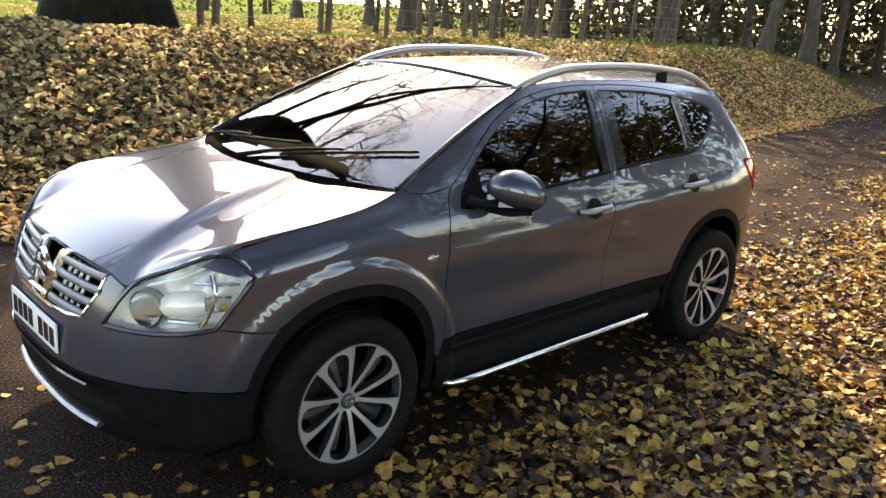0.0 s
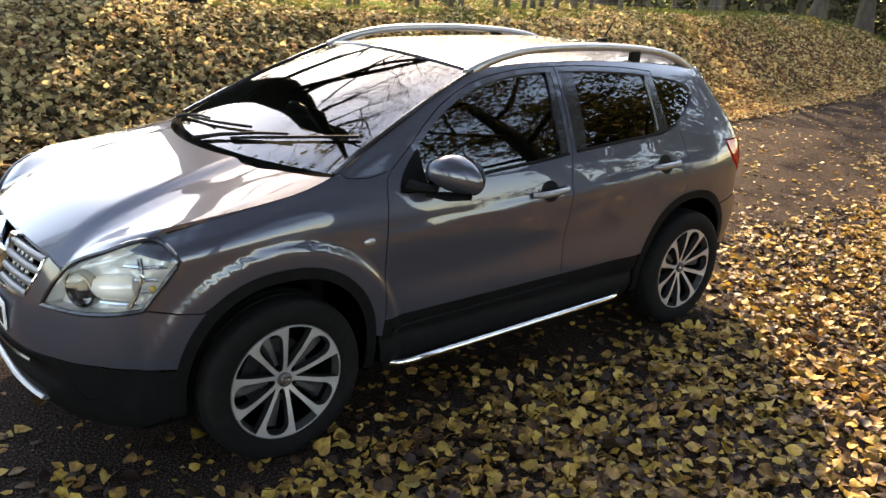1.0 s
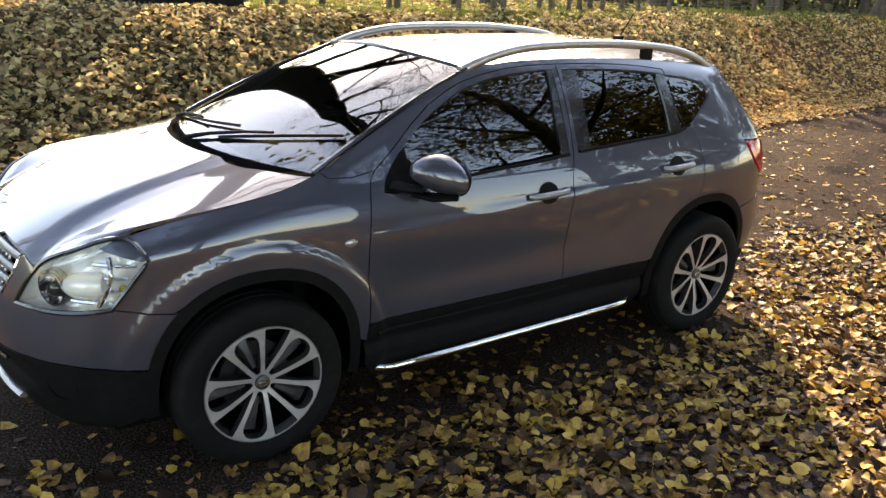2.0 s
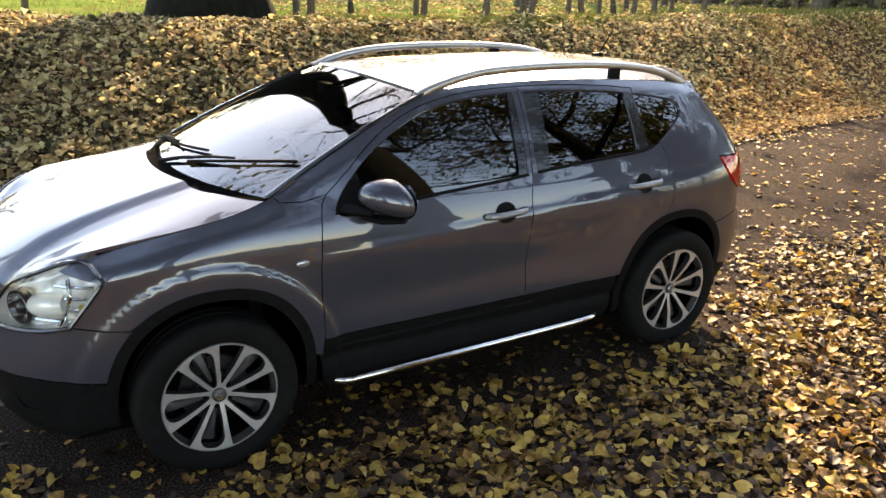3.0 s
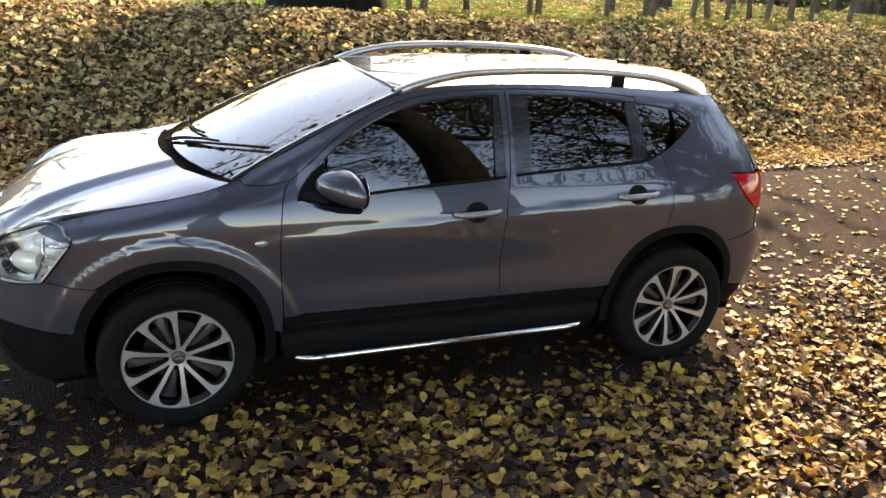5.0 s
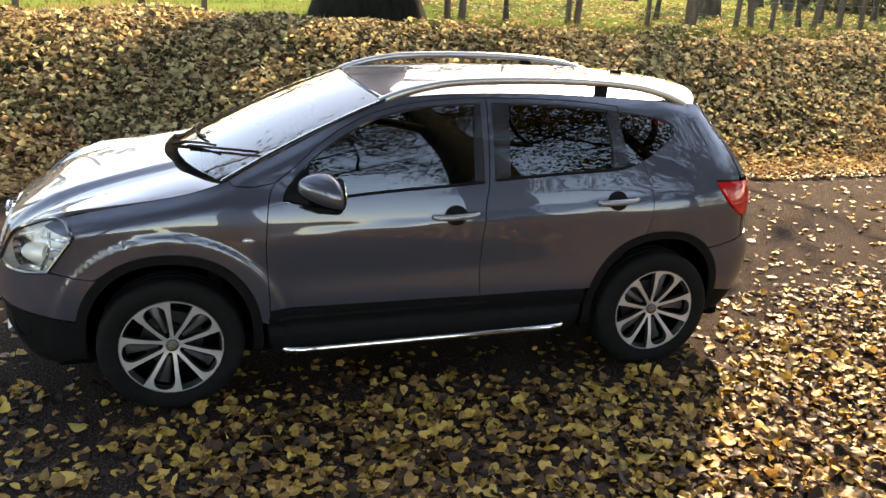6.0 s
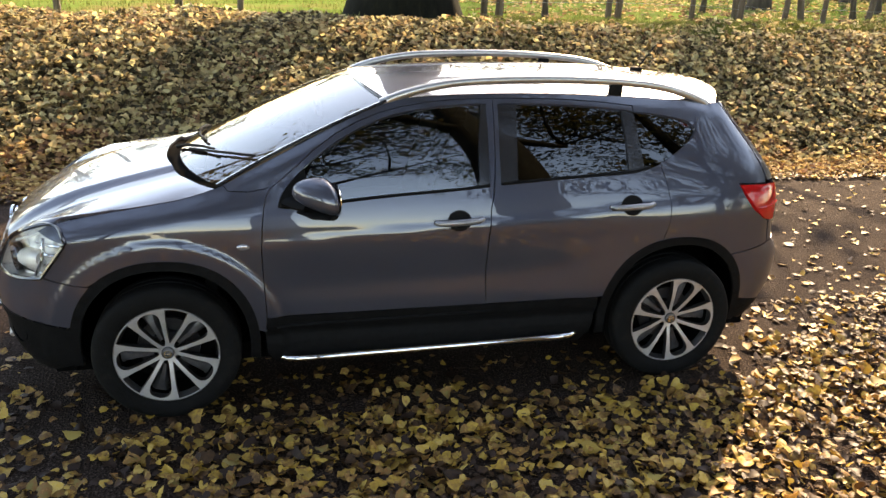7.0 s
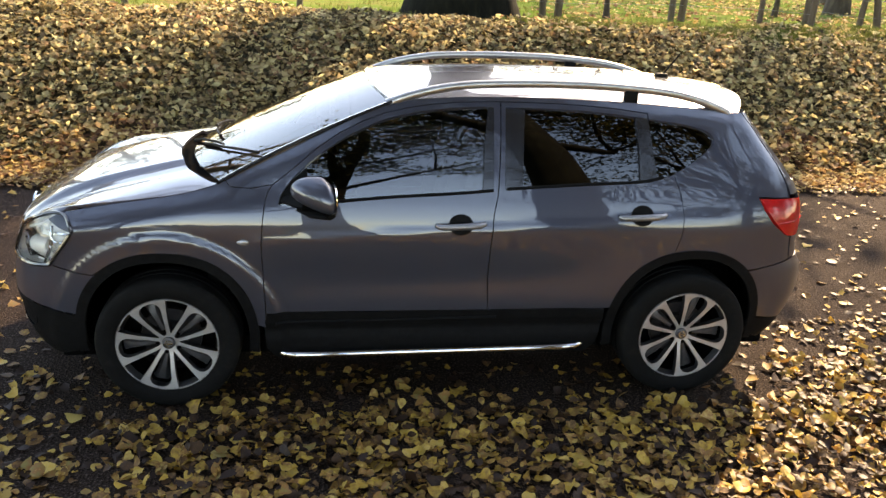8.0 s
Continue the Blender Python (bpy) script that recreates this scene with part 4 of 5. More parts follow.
for sd in (1, -1):
    path = catmull([(-0.26, -0.598, 1.49), (-0.19, -0.596, 1.518), (-0.12, -0.593, 1.54), (0.0, -0.585, 1.567), (0.16, -0.575, 1.588), (0.45, -0.567, 1.599), (0.75, -0.562, 1.598), (1.0, -0.558, 1.586), (1.2, -0.554, 1.566), (1.35, -0.553, 1.534), (1.47, -0.548, 1.492), (1.52, -0.545, 1.468)], 5)
    rl = part("roof_rail", tube([(x, y * sd, z) for x, y, z in path], [0.024 - 0.003 * math.sin(math.pi * k / (len(path) - 1)) ** 0.3 for k in range(len(path))], 10), RAIL, car, "raised satin aluminium roof rail")
    for fx, ln in ((0.98, 0.07),):
        part("rail_foot", box((ln, 0.03, 0.07), (fx, -0.562 * sd - (0.03 * sd if fx < 0 else 0), look_up(EDGE_Z, fx) + 0.025), 0.006), BLACK_PLASTIC, rl)
ae = part("aerial", box((0.07, 0.035, 0.03), (1.36, 0, 1.578), 0.01), BLACK_PLASTIC, car, "short black roof aerial")
part("mast", tube([(1.37, 0, 1.585), (1.44, 0, 1.68), (1.47, 0, 1.72)], [0.005, 0.004, 0.003], 6), BLACK_PLASTIC, ae)

# tail
tg = panel("tailgate", [(1.94, 0.742), (1.935, 0.87), (2.06, 0.86), (2.05, 1.08), (1.93, 1.085), (1.935, 1.27), (1.915, 1.4), (1.88, 1.475), (2.2, 1.47), (S_REAR, 1.47), (S_REAR, 0.775), (2.2, 0.765)], PAINT, car, sides=(1, -1), gap=0.0005,
           holes=[[(2.02, 1.14), (2.02, 1.38), (2.2, 1.41), (S_REAR - 0.02, 1.41), (S_REAR - 0.02, 1.12), (2.2, 1.12)]])
panel("rear_window", [(2.02, 1.14), (2.02, 1.38), (2.2, 1.41), (S_REAR, 1.41), (S_REAR, 1.12), (2.2, 1.12)], PRIVACY, tg, "dark rear window", sides=(1, -1), gap=-0.01, rim=0, fn=lambda s, z: body(s, z, -0.01))
rbm = panel("rear_bumper", [(1.94, 0.735), (2.2, 0.76), (S_REAR, 0.77), (S_REAR, 0.36), (2.1, 0.36), (1.85, 0.4)] + S((1.735, 0.42)) + S(*[q for q in arch(1.315, 2, 80) if 0.42 < q[1] < 0.7]) + S((1.635, 0.695), (1.75, 0.71)), PAINT, car, sides=(1, -1), gap=0.001)
panel("lower_bumper", [(S_REAR, 0.355), (2.1, 0.355), (1.85, 0.395)] + S((1.73, 0.41)) + [(1.72, 0.32), (1.9, 0.27), (2.2, 0.25), (S_REAR, 0.25)], BLACK_PLASTIC, rbm, "black lower rear bumper", sides=(1, -1), gap=0.0)
for sd in (1, -1):
    tl = [(1.685, 1.08), (1.8, 1.076), (1.935, 1.07), (2.03, 1.06), (2.05, 0.98), (2.03, 0.87), (1.925, 0.87), (1.87, 0.883), (1.785, 0.95), (1.725, 1.018)]
    lamp = panel("tail_light", tl, RED_LENS, car, "red tail light", sides=(sd,), fn=lambda s, z: body(s, z, 0.008), step=0.02, gap=0.002)
    mid = [body(s, 0.955 + 0.05 * (s - 1.9), 0.009) for s in np.linspace(1.8, 2.04, 8)]
    part("lamp_rib", tube([(p.x, p.y * sd, p.z) for p in mid], 0.003, 5), RED_LENS, lamp)

# mirrors and handles
for sd in (1, -1):
    bm = bmesh.new()
    bmesh.ops.create_uvsphere(bm, u_segments=28, v_segments=18, radius=1)
    for v in bm.verts:
        x, y, z = v.co
        f = 0.118 if x < 0 else 0.075
        taper = 1 + 0.22 * x
        zz = math.copysign(abs(z) ** 0.85, z) * (0.098 - 0.018 * y * -1)
        xx = x * f
        low = 0.62 if z < 0 else 1.0
        v.co = Vector((-0.59 + xx - 0.04 * y, -0.955 + y * 0.1 * taper, 1.122 + zz * taper * low * (1 - 0.25 * max(y, 0)) - 0.22 * (xx + 0.02) + 0.012 * y))
    bm.transform(Matrix.Diagonal((1, sd, 1, 1)))
    dm = part("door_mirror", bm, PAINT, car, "rounded grey door mirror")
    part("mirror_foot", tube([(-0.72, -0.815 * sd, 1.07), (-0.69, -0.86 * sd, 1.065), (-0.64, -0.91 * sd, 1.065)], [0.05, 0.038, 0.035], 10, squash=0.5), BLACK_PLASTIC, dm, "black mirror foot")
    low_cap = tube([(-0.68, -0.885 * sd, 1.045), (-0.6, -0.93 * sd, 1.035), (-0.53, -1.0 * sd, 1.04)], [0.025, 0.05, 0.03], 10, squash=0.35)
    part("mirror_underside", low_cap, BLACK_PLASTIC, dm)
    mg = lathe([(0.0, 0.0), (0.078, 0.0), (0.082, -0.006)], 28)
    mg.transform(Matrix.Translation((-0.513, -0.965 * sd, 1.118)) @ Euler((0, 0, radians(-90 + 8 * sd))).to_matrix().to_4x4() @ Matrix.Diagonal((1.05, 1, 0.95, 1)))
    part("mirror_glass", mg, MIRROR, dm, "mirror glass")
    for hx, hz in ((0.092, 0.961), (1.01, 1.003)):
        a = [body(s_at(hx + d, hz + 0.02 * d), hz + 0.04 * d, o) for d, o in ((-0.118, 0.006), (-0.1, 0.028), (-0.05, 0.035), (0.05, 0.035), (0.09, 0.03), (0.118, 0.006))]
        cup_s, cup_z = s_at(hx + (-0.0), hz), hz
        # Flat black disc on the door skin: the shade of the hand recess as colour.
        ring = [(cup_s + 0.06 * math.cos(w), cup_z + 0.05 * math.sin(w)) for w in np.linspace(0, 2 * math.pi, 25)[:-1]]
        dh = panel("door_handle", ring, BLACK_PLASTIC, car, "satin silver pull handle over a black disc painted as recess shade", sides=(sd,), rim=0, gap=0, step=0.012,
                   fn=lambda s, z, cs=cup_s, cz=cup_z: body(s, z, 0.0015 + 0.0 * (s - cs)))
        part("pull", tube([(p.x, p.y * sd, p.z) for p in a], [0.013, 0.015, 0.016, 0.016, 0.015, 0.013], 10), HANDLE, dh, "satin silver pull")

# wheels
def wheel(ax, sd):
    w = new("wheel")
    w.parent = car
    w.matrix_basis = pose(ax, -0.77 * sd, WHEEL_Z) @ Matrix.Diagonal((1, sd, 1, 1))
    tagged(w, "alloy wheel with ten machined spokes")
    # outer face is at -y
    part("tyre", lathe([(0.235, -0.085), (0.243, -0.098), (0.262, -0.107), (0.29, -0.111), (0.318, -0.108), (0.335, -0.098), (0.3425, -0.08), (0.345, -0.05), (0.346, -0.03), (0.338, -0.026), (0.338, -0.02), (0.346, -0.016),
                        (0.346, 0.016), (0.338, 0.02), (0.338, 0.026), (0.346, 0.03), (0.345, 0.06), (0.34, 0.085), (0.31, 0.108), (0.26, 0.1), (0.235, 0.085)], 72), RUBBER, w, "black road tyre")
    part("rim", lathe([(0.243, -0.09), (0.2445, -0.1), (0.2405, -0.1025), (0.236, -0.099), (0.234, -0.085), (0.222, -0.04), (0.212, 0.03), (0.22, 0.09), (0.235, 0.09), (0.235, -0.085)], 72), CAP, w, "grey rim flange")
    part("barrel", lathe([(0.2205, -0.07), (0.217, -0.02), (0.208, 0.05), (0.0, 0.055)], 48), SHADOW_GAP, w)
    part("brake_disc", lathe([(0.0, -0.01), (0.08, -0.012), (0.085, 0.012), (0.145, 0.012), (0.147, 0.02), (0.145, 0.03), (0.0, 0.03)], 48), ALLOY_DARK, w, "grey brake disc")
    part("hub_cap", lathe([(0.0, -0.084), (0.024, -0.084), (0.029, -0.081), (0.031, -0.07), (0.031, -0.03), (0.0, -0.03)], 40), CAP, w, "grey hub cap")
    part("cap_ring", lathe([(0.013, -0.0835), (0.0145, -0.087), (0.018, -0.087), (0.0195, -0.0835)], 28), CHROME, w)
    part("cap_bar", box((0.044, 0.004, 0.006), (0, -0.086, 0), 0.0015), CHROME, w)
    turned = radians(-22 if ax < 0 else 17)
    dish = lambda r: float(np.interp(r, (0, 0.04, 0.08, 0.145, 0.2, 0.243), (-0.066, -0.07, -0.08, -0.093, -0.099, -0.102)))
    petal = [(0.0, 0.04), (0.007, 0.0425), (0.0115, 0.049), (0.014, 0.056), (0.025, 0.088), (0.0365, 0.13), (0.0465, 0.165), (0.0505, 0.184), (0.0485, 0.202), (0.038, 0.2185), (0.02, 0.228), (0.0, 0.2305)]
    wedge = [(0.0, 0.05), (0.003, 0.056), (0.014, 0.09), (0.027, 0.13), (0.041, 0.178), (0.053, 0.2265), (0.0525, 0.23), (0.026, 0.2353), (0.0, 0.2368)]
    for k in range(10):
        mid, sg = turned + 2 * math.pi * (k // 2) / 5, 1 if k % 2 else -1
        far = mid + sg * math.pi / 5
        at = lambda u, r, ang: (r * math.sin(ang) + u * math.cos(ang), r * math.cos(ang) - u * math.sin(ang))
        edge = [at(sg * u, r, mid) for u, r in petal] + [(0.2425 * math.sin(mid + (far - mid) * j / 8), 0.2425 * math.cos(mid + (far - mid) * j / 8)) for j in range(9)]
        edge += [at(-sg * u, r, far) for u, r in wedge[::-1]] + [(0.028 * math.sin(far + (mid - far) * j / 4), 0.028 * math.cos(far + (mid - far) * j / 4)) for j in range(5)]
        edge = resample(edge, 0.012)
        bm = bmesh.new()
        flat, _, tris, _, _, _ = delaunay_2d_cdt([Vector(q) for q in edge], [], [list(range(len(edge)))], 1, 1e-6)
        front = [bm.verts.new((q.x, dish(q.length), q.y)) for q in flat]
        for f in tris:
            bm.faces.new([front[i] for i in f])
        lip = [bm.verts.new((x * 0.999, dish(math.hypot(x, z)), z * 0.999)) for x, z in edge]
        back = [bm.verts.new((x, dish(math.hypot(x, z)) + 0.034, z)) for x, z in edge]
        for i in range(len(edge)):
            j = (i + 1) % len(edge)
            bm.faces.new((lip[i], lip[j], back[j], back[i])).material_index = 1
        sp = part("spoke", bm, ALLOY, w)
        sp.data.materials.append(ALLOY_DARK)
    for k in range(5):
        ang = turned + 2 * math.pi * k / 5
        bm = bmesh.new()
        rows = []
        for r, wd, y in ((0.05, 0.011, -0.05), (0.1, 0.016, -0.058), (0.16, 0.024, -0.06), (0.205, 0.034, -0.05), (0.222, 0.05, -0.04)):
            rows.append([bm.verts.new((q * wd, y + dy, r)) for q, dy in ((-1.15, 0.035), (-0.75, 0.006), (-0.5, 0.0), (0.5, 0.0), (0.75, 0.006), (1.15, 0.035))])
        for r0, r1 in zip(rows, rows[1:]):
            for i in range(5):
                bm.faces.new((r0[i], r0[i + 1], r1[i + 1], r1[i]))
        bm.transform(Euler((0, ang, 0)).to_matrix().to_4x4())
        part("inner_spoke", bm, CAP, w)
        nut = lathe([(0.0, -0.068), (0.008, -0.068), (0.0095, -0.05)], 10)
        nut.transform(Matrix.Translation((0.055 * math.sin(ang), 0, 0.055 * math.cos(ang))))
        part("wheel_nut", nut, SHADOW_GAP, w)


for ax in AXLES:
    for sd in (1, -1):
        wheel(ax, sd)

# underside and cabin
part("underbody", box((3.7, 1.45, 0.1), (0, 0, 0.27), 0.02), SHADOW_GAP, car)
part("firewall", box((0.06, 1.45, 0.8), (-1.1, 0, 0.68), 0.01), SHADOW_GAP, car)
# Unseen box added to keep light out of the grille and wheel wells.
part("engine_bay_filler", box((0.8, 1.0, 0.5), (-1.6, 0, 0.55), 0.05), SHADOW_GAP, car)
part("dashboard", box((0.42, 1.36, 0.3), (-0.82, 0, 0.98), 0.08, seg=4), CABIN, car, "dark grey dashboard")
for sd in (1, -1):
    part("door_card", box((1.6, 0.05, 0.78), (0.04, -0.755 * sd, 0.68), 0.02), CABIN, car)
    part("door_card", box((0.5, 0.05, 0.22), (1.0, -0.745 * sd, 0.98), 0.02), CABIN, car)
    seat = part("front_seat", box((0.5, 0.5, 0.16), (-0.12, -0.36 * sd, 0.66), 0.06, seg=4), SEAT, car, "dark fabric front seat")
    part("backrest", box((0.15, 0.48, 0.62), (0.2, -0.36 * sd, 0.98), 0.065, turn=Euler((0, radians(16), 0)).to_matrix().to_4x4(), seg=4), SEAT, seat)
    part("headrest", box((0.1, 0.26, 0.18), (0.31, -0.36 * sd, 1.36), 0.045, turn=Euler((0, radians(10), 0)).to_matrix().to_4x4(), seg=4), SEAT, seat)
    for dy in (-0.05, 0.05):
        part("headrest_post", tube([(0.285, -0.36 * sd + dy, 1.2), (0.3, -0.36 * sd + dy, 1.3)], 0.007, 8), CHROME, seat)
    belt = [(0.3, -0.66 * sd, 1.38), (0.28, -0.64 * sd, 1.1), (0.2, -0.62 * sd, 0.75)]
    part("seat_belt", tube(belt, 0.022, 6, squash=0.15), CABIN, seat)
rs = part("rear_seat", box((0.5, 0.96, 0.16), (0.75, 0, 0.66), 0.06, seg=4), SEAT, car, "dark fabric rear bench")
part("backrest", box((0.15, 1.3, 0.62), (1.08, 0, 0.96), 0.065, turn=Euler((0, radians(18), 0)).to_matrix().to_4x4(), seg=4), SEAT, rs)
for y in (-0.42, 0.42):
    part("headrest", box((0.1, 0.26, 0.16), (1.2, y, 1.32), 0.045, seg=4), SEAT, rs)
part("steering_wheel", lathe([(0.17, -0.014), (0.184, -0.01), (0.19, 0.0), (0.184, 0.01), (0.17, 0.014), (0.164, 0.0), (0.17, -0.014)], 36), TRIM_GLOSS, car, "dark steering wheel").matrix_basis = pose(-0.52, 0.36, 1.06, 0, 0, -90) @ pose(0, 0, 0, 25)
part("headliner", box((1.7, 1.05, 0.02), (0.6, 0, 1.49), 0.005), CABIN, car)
for sd in (1, -1):
    panel("quarter_trim", [(s_at(1.43, 0.85), 0.85), (2.05, 0.85), (2.05, 1.1), (1.93, 1.15), (1.92, 1.4), (s_at(1.45, 1.4), 1.4), (s_at(1.45, 1.1), 1.1)], CABIN, car, sides=(sd,), rim=0, fn=lambda s, z: body(s, z, -0.045))
    part("cargo_trim", box((0.6, 0.06, 0.24), (1.52, -0.66 * sd, 1.0), 0.02), CABIN, car)
part("parcel_shelf", box((0.6, 1.2, 0.03), (1.5, 0, 1.1), 0.008), CABIN, car)
part("tailgate_trim", box((0.04, 1.3, 0.34), (1.85, 0, 0.97), 0.01), CABIN, car)
part("load_floor", box((0.8, 0.9, 0.05), (1.5, 0, 0.6), 0.01), CABIN, car)


# ---- leaves ----
def leaf_shape(kind, rng):
    """Sixteen points of one leaf: midrib and two toothed edges, one unit long, cupped and twisted."""
    w = {"lime": (0.27, 0.45, 0.51, 0.42, 0.27, 0.12), "broad": (0.22, 0.5, 0.56, 0.5, 0.36, 0.19), "ivy": (0.3, 0.5, 0.36, 0.36, 0.22, 0.1), "slim": (0.12, 0.25, 0.32, 0.28, 0.19, 0.09)}[kind]
    cup, bend, twist = rng.uniform(-0.5, 0.8), rng.uniform(-0.6, 0.6), rng.uniform(-0.5, 0.5)
    pts = [(0, -0.4), (0, -0.1), (0, 0.22), (rng.uniform(-0.06, 0.06), 0.6)]
    for sg in (-1, 1):
        fold = rng.uniform(0.85, 1.08)
        for a, y in zip(w, (-0.5, -0.36, -0.1, 0.12, 0.3, 0.44)):
            pts.append((sg * a * fold * rng.uniform(0.92, 1.07), y + rng.uniform(-0.025, 0.025)))
    return [(x, y, cup * abs(x) * 0.9 + bend * y * y + twist * x * y * 2 + rng.uniform(-0.04, 0.04)) for x, y in pts]


_half = [(0, 5, 4), (0, 1, 5), (1, 6, 5), (1, 7, 6), (1, 2, 7), (2, 8, 7), (2, 9, 8), (2, 3, 9)]
LEAF_FACES = _half + [tuple((i + 6 if i > 3 else i) for i in f)[::-1] for f in _half]


def scatter(name, pos, size, tilt, kinds, material, rng, lean=None, label="", category="", coarse=False):
    """One joined mesh of many leaves. pos: N x 3, size: N, tilt: N (radians off flat)."""
    n = len(pos)
    shapes = np.array([leaf_shape(kinds[i % len(kinds)], rng) for i in range(24)])
    faces0 = LEAF_FACES
    if coarse:
        shapes = shapes[:, [0, 2, 3, 5, 7, 11, 13]]
        faces0 = [(0, 1, 3), (1, 4, 3), (1, 2, 4), (0, 5, 1), (1, 5, 6), (1, 6, 2)]
    m = shapes.shape[1]
    b = shapes[np.array([rng.randrange(24) for _ in range(n)])] * size[:, None, None]
    r = np.random.RandomState(rng.randrange(10 ** 6))
    a1, a2 = r.uniform(0, 2 * np.pi, n), r.uniform(0, 2 * np.pi, n)
    c, s = np.cos(a1)[:, None], np.sin(a1)[:, None]
    x, y, z = b[..., 0] * c - b[..., 1] * s, b[..., 0] * s + b[..., 1] * c, b[..., 2]
    ct, st = np.cos(tilt)[:, None], np.sin(tilt)[:, None]
    y, z = y * ct - z * st, y * st + z * ct
    c, s = np.cos(a2)[:, None], np.sin(a2)[:, None]
    x, y = x * c - y * s, x * s + y * c
    if lean is not None:
        cl, sl = np.cos(lean)[:, None], np.sin(lean)[:, None]
        y, z = y * cl - z * sl, y * sl + z * cl
    v = np.stack([x, y, z], -1) + np.asarray(pos)[:, None, :]
    me = bpy.data.meshes.new(name)
    nv, f = n * m, np.array(faces0)
    faces = (f[None] + (np.arange(n) * m)[:, None, None]).reshape(-1, 3)
    me.vertices.add(nv)
    me.vertices.foreach_set("co", v.reshape(-1).astype(np.float32))
    me.loops.add(faces.size)
    me.loops.foreach_set("vertex_index", faces.reshape(-1).astype(np.int32))
    me.polygons.add(len(faces))
    me.polygons.foreach_set("loop_start", np.arange(0, faces.size, 3, dtype=np.int32))
    me.polygons.foreach_set("use_smooth", [True] * len(faces))
    me.update(calc_edges=True)
    me.materials.append(material)
    ob = new(name, me)
    return tagged(ob, label, category, kind="stuff") if label else ob


rng = random.Random(7)


def litter_density(x, y):
    """Leaves per square metre on the lane."""
    y = y - bend(x)
    verge = 1 - sstep(-1.0, 0.35, y + 0.25 + 0.25 * math.sin(x * 1.3) + 0.35 * noise.noise((x * 0.8, y * 0.8, 3)) - 0.12 * max(x - 2, 0))
    left = sstep(-3.2, -0.6, x + 0.25 * (-y - 1.5))
    d = 30 + 1350 * verge * (0.12 + 0.88 * left) * (0.75 + 0.5 * noise.noise((x * 1.5, y * 1.5, 8)))
    d += 420 * sstep(0.5, 0.0, 3.4 - y - 0.1)
    if abs(x) < 1.9 and -1.0 < y < 0.8:
        d *= 0.15 + 0.85 * sstep(-0.65, -1.0, y)
    return d


pos, size, tilt = [], [], []
for cx in np.arange(-7, 22, 0.5):
    for cy in np.arange(-10.0, 8.5, 0.5):
        if not road_near(cx) - 6.5 < cy < road_far(cx) + 0.2:
            continue
        far = (1.0 if cx < 9 else 0.45) * (1.0 if cy > -4.6 else 0.16)
        k = litter_density(cx + 0.25, cy + 0.25) * 0.25 * far
        for _ in range(int(k + rng.random())):
            x, y = cx + rng.random() * 0.5, cy + rng.random() * 0.5
            thick = min(litter_density(x, y) / 850, 1.0)
            pos.append((x, y, max(height(x, y), 0) + 0.008 + rng.random() ** 2 * 0.05 * thick))
            size.append(rng.triangular(0.016, 0.084, 0.038) * (1.15 if far < 1 else 1) * (1.5 if far < 0.2 else 1))
            tilt.append(abs(rng.gauss(0, 0.22 + 0.3 * thick)))
pos, size, tilt = np.array(pos), np.array(size), np.array(tilt)
fine = (pos[:, 0] < 3.6) & (pos[:, 1] < -0.85) & (pos[:, 1] > -3.7) & (pos[:, 0] > -4.0) & (size > 0.026)
scatter("fallen_leaves", pos[fine], size[fine], tilt[fine], ["lime", "broad", "lime", "slim"], LEAF, rng, label="yellow and brown fallen leaves on the near verge", category="leaves")
scatter("fallen_leaves", pos[~fine], size[~fine], tilt[~fine], ["lime", "broad", "lime", "slim"], LEAF, rng, label="small yellow and brown leaves carpeting the lane", category="leaves", coarse=True)

pos, size, tilt, lean = [], [], [], []
for _ in range(92000):
    x = rng.uniform(-10, 24) if rng.random() < 0.5 else rng.uniform(-6, 12)
    d = 3.75 * rng.random() ** 0.9 - 0.15
    y = road_far(x) + d
    if 1.5 < x < 9 and d > 2.6 and noise.noise((x * 0.9, d * 1.4, 21)) > -0.1 and rng.random() < 0.75:
        continue
    clump = noise.noise((x * 1.1, y * 1.1, 5))
    pos.append((x, y, height(x, y) + 0.02 + rng.random() * (0.1 + 0.12 * max(clump, 0)) * sstep(0, 0.8, d)))
    size.append(rng.triangular(0.03, 0.105, 0.058))
    tilt.append(abs(rng.gauss(0, 0.58)))
    lean.append(0.35 * sstep(0.2, 1.0, d) * (1 - sstep(2.2, 3.2, d)))
for _ in range(14000):
    x = rng.uniform(-6, 16)
    y = road_far(x) + rng.triangular(-0.4, 0.4, 0.05)
    pos.append((x, y, max(height(x, y), 0.0) + 0.008 + 0.03 * rng.random()))
    size.append(rng.triangular(0.03, 0.085, 0.045))
    tilt.append(abs(rng.gauss(0, 0.3)))
    lean.append(0.0)
pos, size, tilt, lean = np.array(pos), np.array(size), np.array(tilt), np.array(lean)
gap = pos[:, 1] - np.array([road_far(x) for x in pos[:, 0]])
drift = gap < 0.55 + 0.3 * np.sin(pos[:, 0] * 1.7) + 0.2 * np.sin(pos[:, 0] * 4.1) + 2.4 * np.clip((pos[:, 0] - 7.5) / 5, 0, 1)
scatter("leaf_drift", pos[drift], size[drift], tilt[drift], ["lime", "broad"], DRIFT, rng, lean[drift], label="orange-brown leaf drift along the foot of the bank", category="leaves", coarse=True)
drift = ~drift
scatter("bank_leaves", pos[drift], size[drift], tilt[drift], ["lime", "broad", "lime", "ivy"], IVY, rng, lean[drift], label="ivy and fallen leaves covering the roadside bank", category="leaves", coarse=True)

pos, size, tilt = [], [], []
